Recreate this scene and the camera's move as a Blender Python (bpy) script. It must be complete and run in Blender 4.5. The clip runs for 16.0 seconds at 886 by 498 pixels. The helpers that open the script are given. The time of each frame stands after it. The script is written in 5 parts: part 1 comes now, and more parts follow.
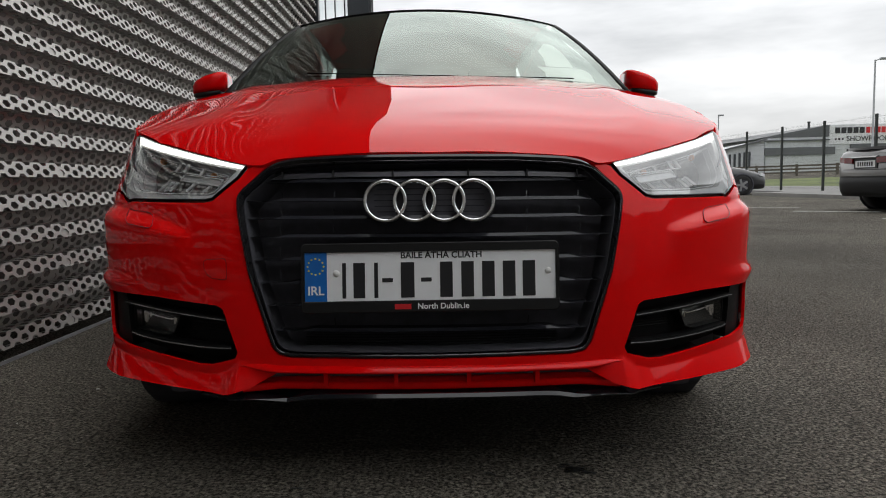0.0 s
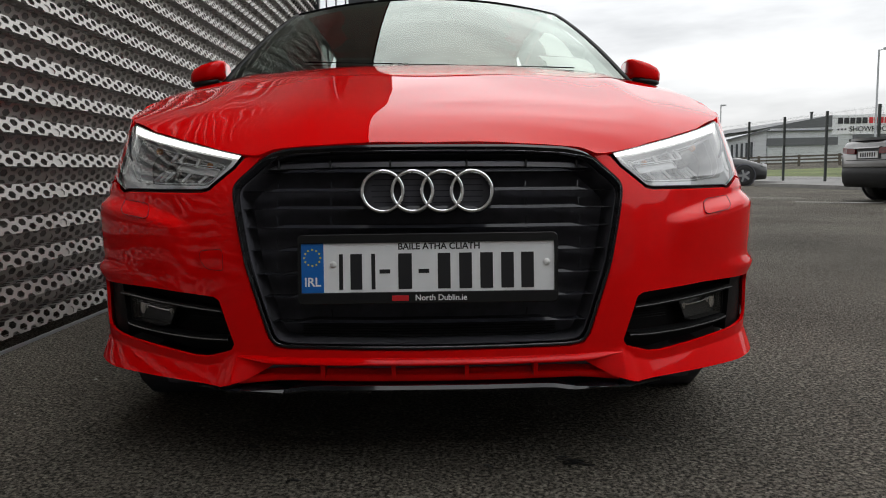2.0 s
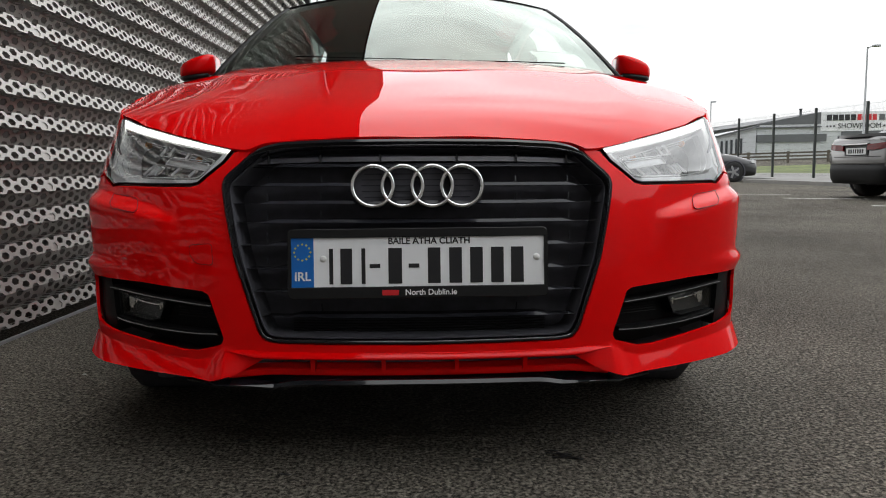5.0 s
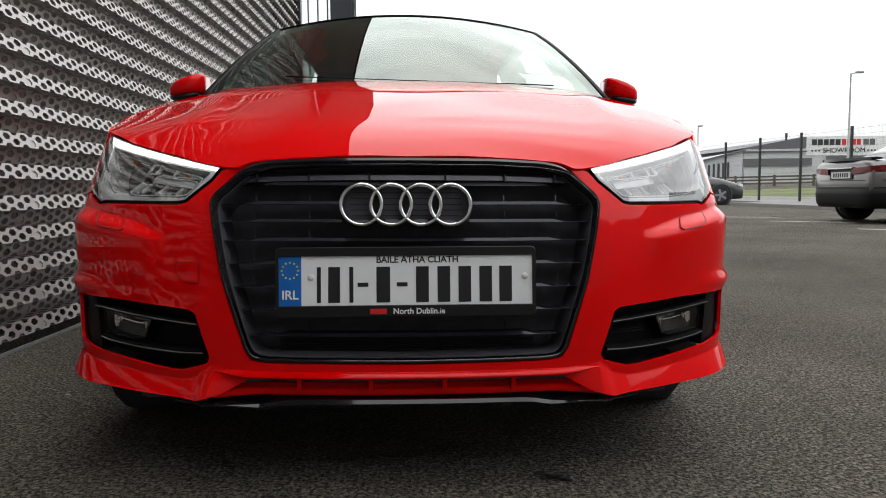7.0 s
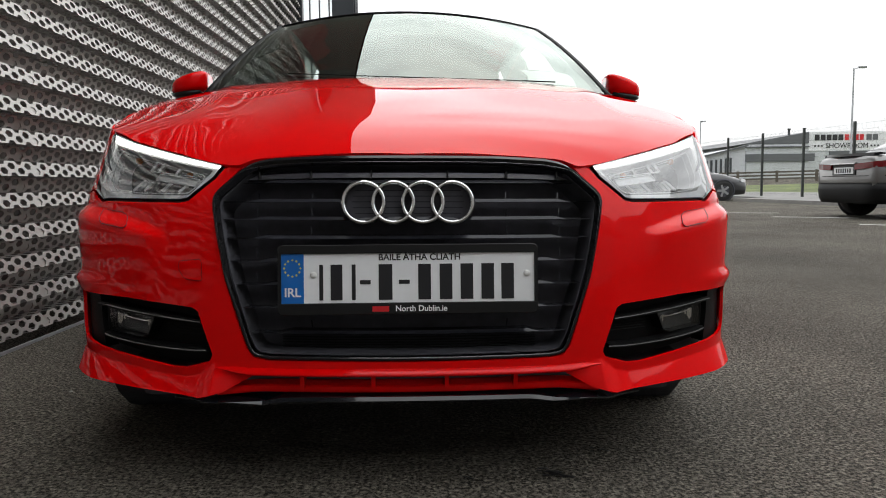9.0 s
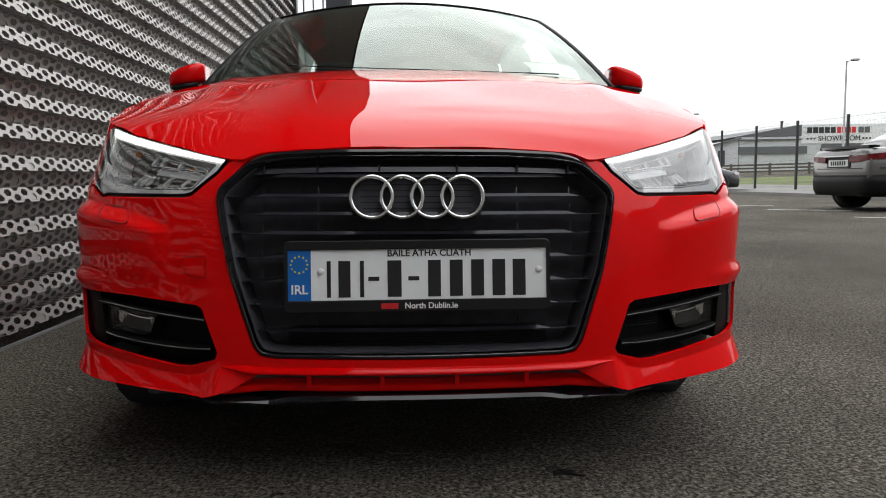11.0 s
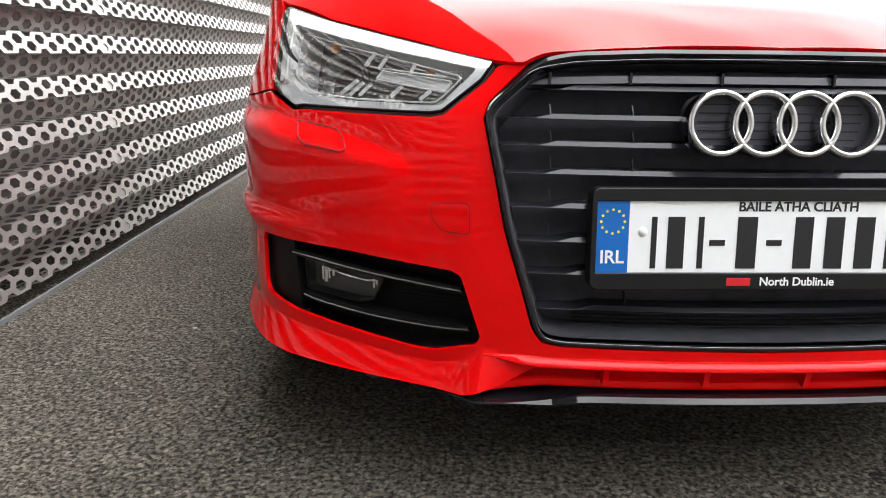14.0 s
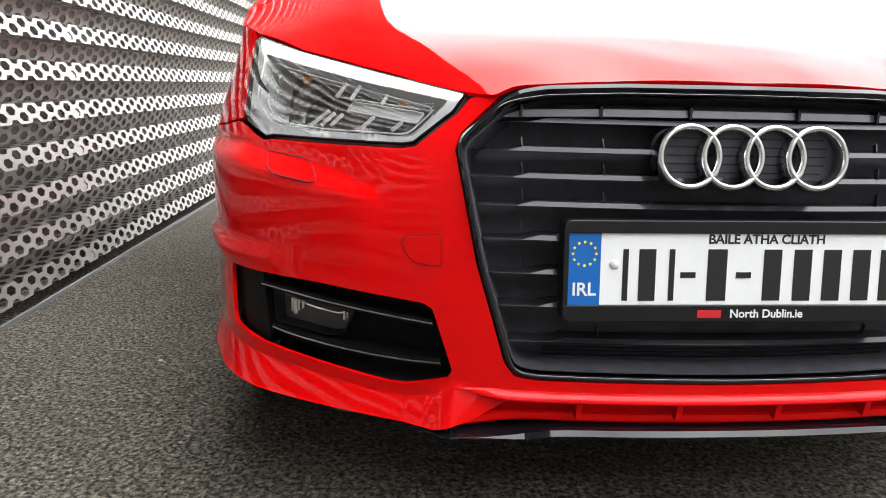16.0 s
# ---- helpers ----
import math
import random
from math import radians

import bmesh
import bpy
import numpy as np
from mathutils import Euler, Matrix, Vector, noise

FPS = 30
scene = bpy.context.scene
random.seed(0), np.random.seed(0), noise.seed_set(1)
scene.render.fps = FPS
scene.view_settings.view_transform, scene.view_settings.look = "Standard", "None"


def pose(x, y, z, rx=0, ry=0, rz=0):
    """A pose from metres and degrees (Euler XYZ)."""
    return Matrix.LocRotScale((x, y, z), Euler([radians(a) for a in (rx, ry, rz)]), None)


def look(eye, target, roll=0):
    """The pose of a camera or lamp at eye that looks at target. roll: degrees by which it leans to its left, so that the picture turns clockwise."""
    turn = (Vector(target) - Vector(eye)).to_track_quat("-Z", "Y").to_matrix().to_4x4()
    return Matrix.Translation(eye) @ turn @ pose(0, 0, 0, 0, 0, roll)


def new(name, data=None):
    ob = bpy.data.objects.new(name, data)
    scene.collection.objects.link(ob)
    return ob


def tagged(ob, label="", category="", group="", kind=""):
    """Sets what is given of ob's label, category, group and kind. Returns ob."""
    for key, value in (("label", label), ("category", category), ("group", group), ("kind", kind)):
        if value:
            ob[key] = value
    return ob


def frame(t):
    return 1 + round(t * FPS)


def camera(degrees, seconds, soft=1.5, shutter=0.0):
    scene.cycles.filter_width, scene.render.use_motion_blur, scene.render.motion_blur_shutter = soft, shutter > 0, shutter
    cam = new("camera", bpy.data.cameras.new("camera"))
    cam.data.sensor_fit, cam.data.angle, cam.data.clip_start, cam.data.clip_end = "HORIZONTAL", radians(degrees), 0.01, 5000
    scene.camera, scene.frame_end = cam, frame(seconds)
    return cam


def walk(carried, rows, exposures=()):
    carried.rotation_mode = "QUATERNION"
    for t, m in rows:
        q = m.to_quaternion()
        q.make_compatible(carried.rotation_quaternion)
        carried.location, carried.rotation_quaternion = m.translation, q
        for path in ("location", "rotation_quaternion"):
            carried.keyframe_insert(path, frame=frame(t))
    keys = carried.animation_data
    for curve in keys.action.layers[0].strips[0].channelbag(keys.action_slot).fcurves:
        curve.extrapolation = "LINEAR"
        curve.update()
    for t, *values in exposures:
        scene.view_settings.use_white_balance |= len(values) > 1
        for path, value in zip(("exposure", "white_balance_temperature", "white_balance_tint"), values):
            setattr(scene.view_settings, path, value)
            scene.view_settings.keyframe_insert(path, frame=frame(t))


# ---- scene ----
cam = camera(64.1, 16.0, soft=1.0)
PATH = [
    (0, (0.032, -1.463, 0.66), (0.027, 0.528, 0.47), -1.3),
    (0.5, (0.033, -1.463, 0.665), (0.036, 0.528, 0.477), -1.1),
    (1, (0.031, -1.464, 0.664), (0.038, 0.528, 0.486), -0.7),
    (1.5, (0.039, -1.453, 0.664), (0.039, 0.537, 0.466), -2.0),
    (2, (0.039, -1.45, 0.661), (0.03, 0.538, 0.443), -1.2),
    (2.5, (0.05, -1.452, 0.659), (0.048, 0.536, 0.44), -1.5),
    (3, (0.042, -1.453, 0.662), (0.043, 0.534, 0.434), -1.0),
    (3.5, (0.04, -1.45, 0.661), (0.04, 0.536, 0.426), -1.1),
    (5.8, (0.041, -1.454, 0.657), (0.069, 0.534, 0.437), -0.8),
    (6, (0.039, -1.45, 0.654), (0.069, 0.54, 0.453), -0.7),
    (6.5, (0.04, -1.451, 0.654), (0.076, 0.541, 0.473), -0.5),
    (7, (0.043, -1.452, 0.654), (0.09, 0.54, 0.483), -0.7),
    (7.5, (0.042, -1.454, 0.655), (0.087, 0.539, 0.485), -0.4),
    (8, (0.041, -1.455, 0.656), (0.079, 0.537, 0.483), -0.6),
    (8.5, (0.042, -1.454, 0.657), (0.082, 0.537, 0.479), -0.7),
    (9, (0.043, -1.454, 0.657), (0.084, 0.537, 0.475), -0.8),
    (11.3, (-0.007, -1.405, 0.661), (0.056, 0.583, 0.45), -0.8),
    (11.5, (-0.051, -1.387, 0.684), (0.009, 0.597, 0.44), -0.6),
    (12, (-0.227, -1.318, 0.822), (-0.241, 0.636, 0.395), -1.5),
    (12.5, (-0.367, -1.25, 0.856), (-0.404, 0.683, 0.344), 0.1),
    (13, (-0.466, -1.094, 0.821), (-0.474, 0.846, 0.333), -1.1),
    (13.5, (-0.491, -0.989, 0.736), (-0.481, 0.936, 0.194), -0.5),
    (14, (-0.483, -0.965, 0.714), (-0.458, 0.963, 0.183), 0.0),
    (14.5, (-0.49, -0.97, 0.709), (-0.458, 0.981, 0.269), 1.1),
    (15, (-0.49, -0.971, 0.714), (-0.419, 0.979, 0.274), 0.3),
    (15.5, (-0.485, -0.964, 0.714), (-0.414, 0.984, 0.267), 0.4),
    (16, (-0.481, -0.954, 0.717), (-0.379, 0.992, 0.263), 0.6),
]
walk(cam, [(t, look(eye, target, roll)) for t, eye, target, roll in PATH],
     [(0, 0.15), (1.0, 0.15), (2.0, 0.25), (3.7, 0.4), (5.8, 0.62), (9.2, 0.62), (11.5, 0.6), (12.0, 0.68), (12.5, 0.87), (13.0, 1.16), (13.5, 1.44), (14.0, 2.08), (14.5, 2.22), (15.0, 2.14), (16.0, 2.1)])

# ---- world, sun ----
world = bpy.data.worlds.new("overcast_sky")
scene.world = world
world.use_nodes = True
wn, wl = world.node_tree.nodes, world.node_tree.links
wn.clear()
w_out = wn.new("ShaderNodeOutputWorld")
w_bg = wn.new("ShaderNodeBackground")
w_sky = wn.new("ShaderNodeTexSky")
w_sky.sky_type, w_sky.sun_disc = "NISHITA", False
w_sky.sun_elevation, w_sky.sun_rotation = radians(62), radians(18)
w_sky.air_density, w_sky.dust_density = 1.0, 3.0
w_tc = wn.new("ShaderNodeTexCoord")
w_map = wn.new("ShaderNodeMapping")
w_map.inputs["Scale"].default_value = (1.0, 1.0, 4.5)
w_noise = wn.new("ShaderNodeTexNoise")
w_noise.inputs["Scale"].default_value = 1.7
w_noise.inputs["Detail"].default_value = 6.0
w_noise.inputs["Roughness"].default_value = 0.55
w_ramp = wn.new("ShaderNodeValToRGB")
w_ramp.color_ramp.elements[0].position, w_ramp.color_ramp.elements[0].color = 0.38, (5.9, 6.05, 6.2, 1)
w_ramp.color_ramp.elements[1].position, w_ramp.color_ramp.elements[1].color = 0.64, (11.5, 11.6, 11.7, 1)
w_mix = wn.new("ShaderNodeMixRGB")
w_mix.inputs["Fac"].default_value = 0.9
wl.new(w_tc.outputs["Generated"], w_map.inputs["Vector"])
wl.new(w_map.outputs["Vector"], w_noise.inputs["Vector"])
wl.new(w_noise.outputs["Fac"], w_ramp.inputs["Fac"])
wl.new(w_sky.outputs["Color"], w_mix.inputs["Color1"])
wl.new(w_ramp.outputs["Color"], w_mix.inputs["Color2"])
w_sep = wn.new("ShaderNodeSeparateXYZ")
w_up = wn.new("ShaderNodeMapRange")
w_up.inputs["From Min"].default_value, w_up.inputs["From Max"].default_value = 0.0, 0.9
w_up.inputs["To Min"].default_value, w_up.inputs["To Max"].default_value = 0.69, 1.54
w_mul = wn.new("ShaderNodeMixRGB")
w_mul.blend_type = "MULTIPLY"
w_mul.inputs["Fac"].default_value = 1.0
wl.new(w_tc.outputs["Generated"], w_sep.inputs["Vector"])
wl.new(w_sep.outputs["Z"], w_up.inputs["Value"])
wl.new(w_mix.outputs["Color"], w_mul.inputs["Color1"])
wl.new(w_up.outputs["Result"], w_mul.inputs["Color2"])
# the cloud is thinner and brighter towards the hidden sun
w_dot = wn.new("ShaderNodeVectorMath")
w_dot.operation = "DOT_PRODUCT"
w_dot.inputs[1].default_value = Vector((2, 6, 12)).normalized()
w_glow = wn.new("ShaderNodeMapRange")
w_glow.inputs["From Min"].default_value, w_glow.inputs["From Max"].default_value = -0.4, 1.0
w_glow.inputs["To Min"].default_value, w_glow.inputs["To Max"].default_value = 0.93, 1.12
w_side = wn.new("ShaderNodeMixRGB")
w_side.blend_type = "MULTIPLY"
w_side.inputs["Fac"].default_value = 1.0
wl.new(w_tc.outputs["Generated"], w_dot.inputs[0])
wl.new(w_dot.outputs["Value"], w_glow.inputs["Value"])
wl.new(w_mul.outputs["Color"], w_side.inputs["Color1"])
wl.new(w_glow.outputs["Result"], w_side.inputs["Color2"])
wl.new(w_side.outputs["Color"], w_bg.inputs["Color"])
w_bg.inputs["Strength"].default_value = 0.099
wl.new(w_bg.outputs["Background"], w_out.inputs["Surface"])

sun = new("sun", bpy.data.lights.new("sun", "SUN"))
sun.data.energy, sun.data.angle, sun.data.color = 0.6, radians(170), (1.0, 0.97, 0.92)
sun.matrix_world = look((2, 6, 12), (0, 0, 0))


# ---- materials ----
def material(name, base, rough=0.5, metal=0.0, vary=0.0, scale=20.0, bump=0.0, bump_scale=None, coat=0.0,
             coat_rough=0.03, second=None, specular=0.5, rough_vary=0.0):
    m = bpy.data.materials.new(name)
    m.use_nodes = True
    n, l = m.node_tree.nodes, m.node_tree.links
    p = n["Principled BSDF"]
    p.inputs["Base Color"].default_value = (*base, 1)
    p.inputs["Roughness"].default_value = rough
    p.inputs["Metallic"].default_value = metal
    p.inputs["Specular IOR Level"].default_value = specular
    p.inputs["Coat Weight"].default_value = coat
    p.inputs["Coat Roughness"].default_value = coat_rough
    if vary or second or rough_vary:
        tc = n.new("ShaderNodeTexCoord")
        fine = n.new("ShaderNodeTexNoise")
        fine.inputs["Scale"].default_value = scale
        fine.inputs["Detail"].default_value = 8
        wide = n.new("ShaderNodeTexNoise")
        wide.inputs["Scale"].default_value = scale / 9
        wide.inputs["Detail"].default_value = 4
        l.new(tc.outputs["Object"], fine.inputs["Vector"])
        l.new(tc.outputs["Object"], wide.inputs["Vector"])
        add = n.new("ShaderNodeMath")
        add.operation = "ADD"
        l.new(fine.outputs["Fac"], add.inputs[0])
        l.new(wide.outputs["Fac"], add.inputs[1])
        ramp = n.new("ShaderNodeMapRange")
        ramp.inputs["From Min"].default_value, ramp.inputs["From Max"].default_value = 0.7, 1.3
        l.new(add.outputs["Value"], ramp.inputs["Value"])
        mix = n.new("ShaderNodeMixRGB")
        other = second or [c * (1 - vary) for c in base]
        top = base if second else [min(1, c * (1 + vary)) for c in base]
        mix.inputs["Color1"].default_value, mix.inputs["Color2"].default_value = (*other, 1), (*top, 1)
        l.new(ramp.outputs["Result"], mix.inputs["Fac"])
        l.new(mix.outputs["Color"], p.inputs["Base Color"])
        if rough_vary:
            rr = n.new("ShaderNodeMapRange")
            rr.inputs["From Min"].default_value, rr.inputs["From Max"].default_value = 0.7, 1.3
            rr.inputs["To Min"].default_value, rr.inputs["To Max"].default_value = rough - rough_vary, rough + rough_vary
            l.new(add.outputs["Value"], rr.inputs["Value"])
            l.new(rr.outputs["Result"], p.inputs["Roughness"])
    if bump:
        tc2 = n.new("ShaderNodeTexCoord")
        bn = n.new("ShaderNodeTexNoise")
        bn.inputs["Scale"].default_value = bump_scale or scale
        bn.inputs["Detail"].default_value = 6
        b = n.new("ShaderNodeBump")
        b.inputs["Strength"].default_value = bump
        b.inputs["Distance"].default_value = 0.01
        l.new(tc2.outputs["Object"], bn.inputs["Vector"])
        l.new(bn.outputs["Fac"], b.inputs["Height"])
        l.new(b.outputs["Normal"], p.inputs["Normal"])
    return m


def glass(name, tint=(1, 1, 1), rough=0.0, gloss_least=0.06, gloss=(1, 1, 1)):
    """Thin clear cover: tinted see-through layer under a Fresnel gloss."""
    m = bpy.data.materials.new(name)
    m.use_nodes = True
    n, l = m.node_tree.nodes, m.node_tree.links
    n.clear()
    out = n.new("ShaderNodeOutputMaterial")
    tr = n.new("ShaderNodeBsdfTransparent")
    tr.inputs["Color"].default_value = (*tint, 1)
    gl = n.new("ShaderNodeBsdfGlossy")
    gl.inputs["Roughness"].default_value = rough
    gl.inputs["Color"].default_value = (*gloss, 1)
    lw = n.new("ShaderNodeLayerWeight")
    lw.inputs["Blend"].default_value = 0.5
    power = n.new("ShaderNodeMath")
    power.operation = "POWER"
    power.inputs[1].default_value = 4.0
    fr = n.new("ShaderNodeMapRange")
    fr.inputs["To Min"].default_value, fr.inputs["To Max"].default_value = gloss_least, 1.0
    l.new(lw.outputs["Facing"], power.inputs[0])
    l.new(power.outputs["Value"], fr.inputs["Value"])
    mix = n.new("ShaderNodeMixShader")
    l.new(fr.outputs["Result"], mix.inputs["Fac"])
    l.new(tr.outputs["BSDF"], mix.inputs[1])
    l.new(gl.outputs["BSDF"], mix.inputs[2])
    l.new(mix.outputs["Shader"], out.inputs["Surface"])
    return m


def emitter(name, colour, strength):
    m = material(name, (0.85, 0.85, 0.85), 0.3)
    p = m.node_tree.nodes["Principled BSDF"]
    p.inputs["Emission Color"].default_value = (*colour, 1)
    p.inputs["Emission Strength"].default_value = strength
    return m


def asphalt_material(name, base, light, scale=1.0):
    """Asphalt with pale and dark chippings, worn patches and damp stains."""
    m = material(name, base, 0.9, specular=0.2)
    n, l = m.node_tree.nodes, m.node_tree.links
    p = n["Principled BSDF"]
    tc = n.new("ShaderNodeTexCoord")
    vor = n.new("ShaderNodeTexVoronoi")
    vor.inputs["Scale"].default_value = 122 * scale
    vor.inputs["Randomness"].default_value = 1.0
    l.new(tc.outputs["Object"], vor.inputs["Vector"])
    ramp = n.new("ShaderNodeValToRGB")
    e = ramp.color_ramp.elements
    e[0].position, e[0].color = 0.08, (*[c * 0.74 for c in base], 1)
    e[1].position, e[1].color = 1.0, (*light, 1)
    mid = ramp.color_ramp.elements.new(0.45)
    mid.color = (*base, 1)
    sep = n.new("ShaderNodeSeparateColor")
    l.new(vor.outputs["Color"], sep.inputs["Color"])
    l.new(sep.outputs["Red"], ramp.inputs["Fac"])
    wide = n.new("ShaderNodeTexNoise")
    wide.inputs["Scale"].default_value = 0.8
    wide.inputs["Detail"].default_value = 7
    l.new(tc.outputs["Object"], wide.inputs["Vector"])
    wr = n.new("ShaderNodeMapRange")
    wr.inputs["From Min"].default_value, wr.inputs["From Max"].default_value = 0.3, 0.7
    wr.inputs["To Min"].default_value, wr.inputs["To Max"].default_value = 0.72, 1.22
    l.new(wide.outputs["Fac"], wr.inputs["Value"])
    mul = n.new("ShaderNodeMixRGB")
    mul.blend_type = "MULTIPLY"
    mul.inputs["Fac"].default_value = 1.0
    patch = n.new("ShaderNodeTexNoise")
    patch.inputs["Scale"].default_value = 100 * scale
    patch.inputs["Detail"].default_value = 3.5
    patch.inputs["Roughness"].default_value = 0.62
    l.new(tc.outputs["Object"], patch.inputs["Vector"])
    pr = n.new("ShaderNodeMapRange")
    pr.inputs["From Min"].default_value, pr.inputs["From Max"].default_value = 0.40, 0.53
    pr.inputs["To Min"].default_value, pr.inputs["To Max"].default_value = 0.24, 1.12
    l.new(patch.outputs["Fac"], pr.inputs["Value"])
    both_scales = n.new("ShaderNodeMath")
    both_scales.operation = "MULTIPLY"
    l.new(wr.outputs["Result"], both_scales.inputs[0])
    l.new(pr.outputs["Result"], both_scales.inputs[1])
    # dark gaps between the stones
    gap = n.new("ShaderNodeMapRange")
    gap.inputs["From Min"].default_value, gap.inputs["From Max"].default_value = 0.30, 0.66
    gap.inputs["To Min"].default_value, gap.inputs["To Max"].default_value = 1.0, 0.66
    l.new(vor.outputs["Distance"], gap.inputs["Value"])
    stones = n.new("ShaderNodeMath")
    stones.operation = "MULTIPLY"
    l.new(both_scales.outputs["Value"], stones.inputs[0])
    l.new(gap.outputs["Result"], stones.inputs[1])
    l.new(ramp.outputs["Color"], mul.inputs["Color1"])
    l.new(stones.outputs["Value"], mul.inputs["Color2"])
    l.new(mul.outputs["Color"], p.inputs["Base Color"])
    bump = n.new("ShaderNodeBump")
    bump.inputs["Strength"].default_value = 0.8
    bump.inputs["Distance"].default_value = 0.009
    bn = n.new("ShaderNodeTexNoise")
    bn.inputs["Scale"].default_value = 110 * scale
    bn.inputs["Detail"].default_value = 3
    l.new(tc.outputs["Object"], bn.inputs["Vector"])
    mixh = n.new("ShaderNodeMath")
    mixh.operation = "MULTIPLY_ADD"
    mixh.inputs[1].default_value = 0.5
    l.new(bn.outputs["Fac"], mixh.inputs[0])
    l.new(pr.outputs["Result"], mixh.inputs[2])
    l.new(mixh.outputs["Value"], bump.inputs["Height"])
    l.new(bump.outputs["Normal"], p.inputs["Normal"])
    return m


RED = material("red_car_paint", (0.80, 0.001, 0.002), 0.5, 0.0, coat=1.0, coat_rough=0.003, vary=0.02, scale=300, specular=0.0)
RED.node_tree.nodes["Principled BSDF"].inputs["Coat IOR"].default_value = 1.35
GAP_RED = material("shadowed_red_gap", (0.16, 0.0005, 0.001), 0.6)
GLOSS_BLACK = material("gloss_black_plastic", (0.009, 0.009, 0.012), 0.07, 0.0, vary=0.2, scale=60, rough_vary=0.04)
SATIN_BLACK = material("satin_black_plastic", (0.006, 0.006, 0.0065), 0.38, specular=0.35, vary=0.25, scale=80, bump=0.05, bump_scale=400)
MATT_BLACK = material("dark_cavity_plastic", (0.060, 0.060, 0.072), 0.8, vary=0.3, scale=40)
CHROME = material("brushed_chrome", (0.82, 0.82, 0.83), 0.07, 1.0, vary=0.04, scale=90)
SILVER = material("silver_lamp_trim", (0.62, 0.62, 0.63), 0.3, 0.0, vary=0.08, scale=60)
LAMP_DARK = material("dull_chrome_lamp_shell", (0.16, 0.165, 0.165), 0.3, 0.9, vary=0.2, scale=40)
FOG_BOWL = material("dark_fog_lamp_bowl", (0.09, 0.095, 0.095), 0.2, 0.5, vary=0.2, scale=40)
FOG_BLACK = material("black_grained_plastic", (0.004, 0.004, 0.0045), 0.55, vary=0.3, scale=60, bump=0.05, bump_scale=400, specular=0.2)
SLAT_EDGE = material("satin_metal_edge", (0.26, 0.26, 0.27), 0.16, 0.95, vary=0.05)
REFLECTION_ARC = material("blue_black_reflection_arc", (0.004, 0.008, 0.022), 0.35, 0.0, vary=0.2, scale=60, specular=0.15)
BOWL = material("mirrored_lamp_bowl", (0.24, 0.245, 0.245), 0.3, 0.9, vary=0.08, scale=60)
LIGHT_GUIDE = material("white_light_guide", (0.82, 0.83, 0.82), 0.25, 0.0, vary=0.04, scale=80)
LENS = glass("clear_lamp_cover", (0.88, 0.90, 0.90), 0.0, 0.19)
SCREEN_GLASS = glass("green_tinted_windscreen", (0.80, 0.87, 0.83), 0.0, 0.16, (0.84, 0.93, 0.87))
DARK_GLASS = glass("dark_side_glass", (0.32, 0.36, 0.34), 0.0, 0.08)
LEDGE_GREY = material("grey_black_grille_ledge", (0.075, 0.075, 0.088), 0.3, 0.0, vary=0.2, scale=60)
LAMP_SHELF = material("grey_lamp_shelf", (0.60, 0.60, 0.61), 0.35, 0.2, vary=0.15, scale=120)
DRL = emitter("daytime_running_light", (1.0, 1.0, 0.93), 1.6)
AMBER = material("amber_bulb", (0.55, 0.20, 0.03), 0.3, 0.0, coat=0.6)
RUBBER = material("tyre_rubber", (0.012, 0.012, 0.012), 0.75, vary=0.3, scale=50, bump=0.2, bump_scale=200)
ALLOY = material("silver_alloy", (0.45, 0.46, 0.47), 0.3, 0.9, vary=0.05)
PLATE_WHITE = material("white_number_plate", (0.84, 0.85, 0.86), 0.35, vary=0.03, scale=30)
PLATE_BLUE = material("blue_plate_band", (0.002, 0.125, 0.46), 0.35, vary=0.05)
INK = material("black_plate_ink", (0.01, 0.01, 0.012), 0.45)
WHITE_INK = material("white_lettering", (0.85, 0.85, 0.85), 0.5)
RED_INK = material("red_lettering", (0.55, 0.01, 0.015), 0.5)
GOLD_INK = material("yellow_stars", (0.85, 0.60, 0.03), 0.5)
SCREW = material("white_screw_cap", (0.75, 0.75, 0.73), 0.35)
METAL_WALL = material("galvanised_perforated_sheet", (0.41, 0.392, 0.37), 0.40, 0.75, vary=0.10, scale=6, bump=0.03, bump_scale=60, rough_vary=0.08)
UPPER_SHEET = material("dull_folded_sheet", (0.36, 0.35, 0.335), 0.6, 0.1, vary=0.12, scale=5, rough_vary=0.08)
BACKING = material("brown_grey_wall_behind", (0.15, 0.135, 0.125), 0.9, vary=0.25, scale=4)
FASCIA = material("dark_grey_fascia", (0.03, 0.028, 0.026), 0.8, vary=0.15, scale=3, specular=0.15)
UNSEEN_WALL = material("unseen_wall_grey", (0.30, 0.295, 0.285), 0.8, vary=0.3, scale=1.5, bump=0.2)
ASPHALT = asphalt_material("dark_asphalt", (0.140, 0.126, 0.102), (0.222, 0.202, 0.165))
KERB = material("concrete_kerb", (0.22, 0.213, 0.20), 0.9, vary=0.2, scale=8, bump=0.3)
PAVING = material("pavement_concrete", (0.185, 0.182, 0.175), 0.9, vary=0.2, scale=3, bump=0.2)
PAINT = material("worn_white_road_paint", (0.55, 0.55, 0.52), 0.8, vary=0.25, scale=30, bump=0.2)
GRASS = material("mown_grass", (0.10, 0.125, 0.035), 0.95, vary=0.4, scale=1.5, bump=0.6)
POST = material("dark_green_fence_paint", (0.018, 0.022, 0.02), 0.5, vary=0.2)
WIRE = material("grey_fence_wire", (0.10, 0.11, 0.11), 0.5, 0.5)
TIMBER = material("weathered_timber_rail", (0.10, 0.085, 0.065), 0.9, vary=0.3, scale=8, bump=0.4)
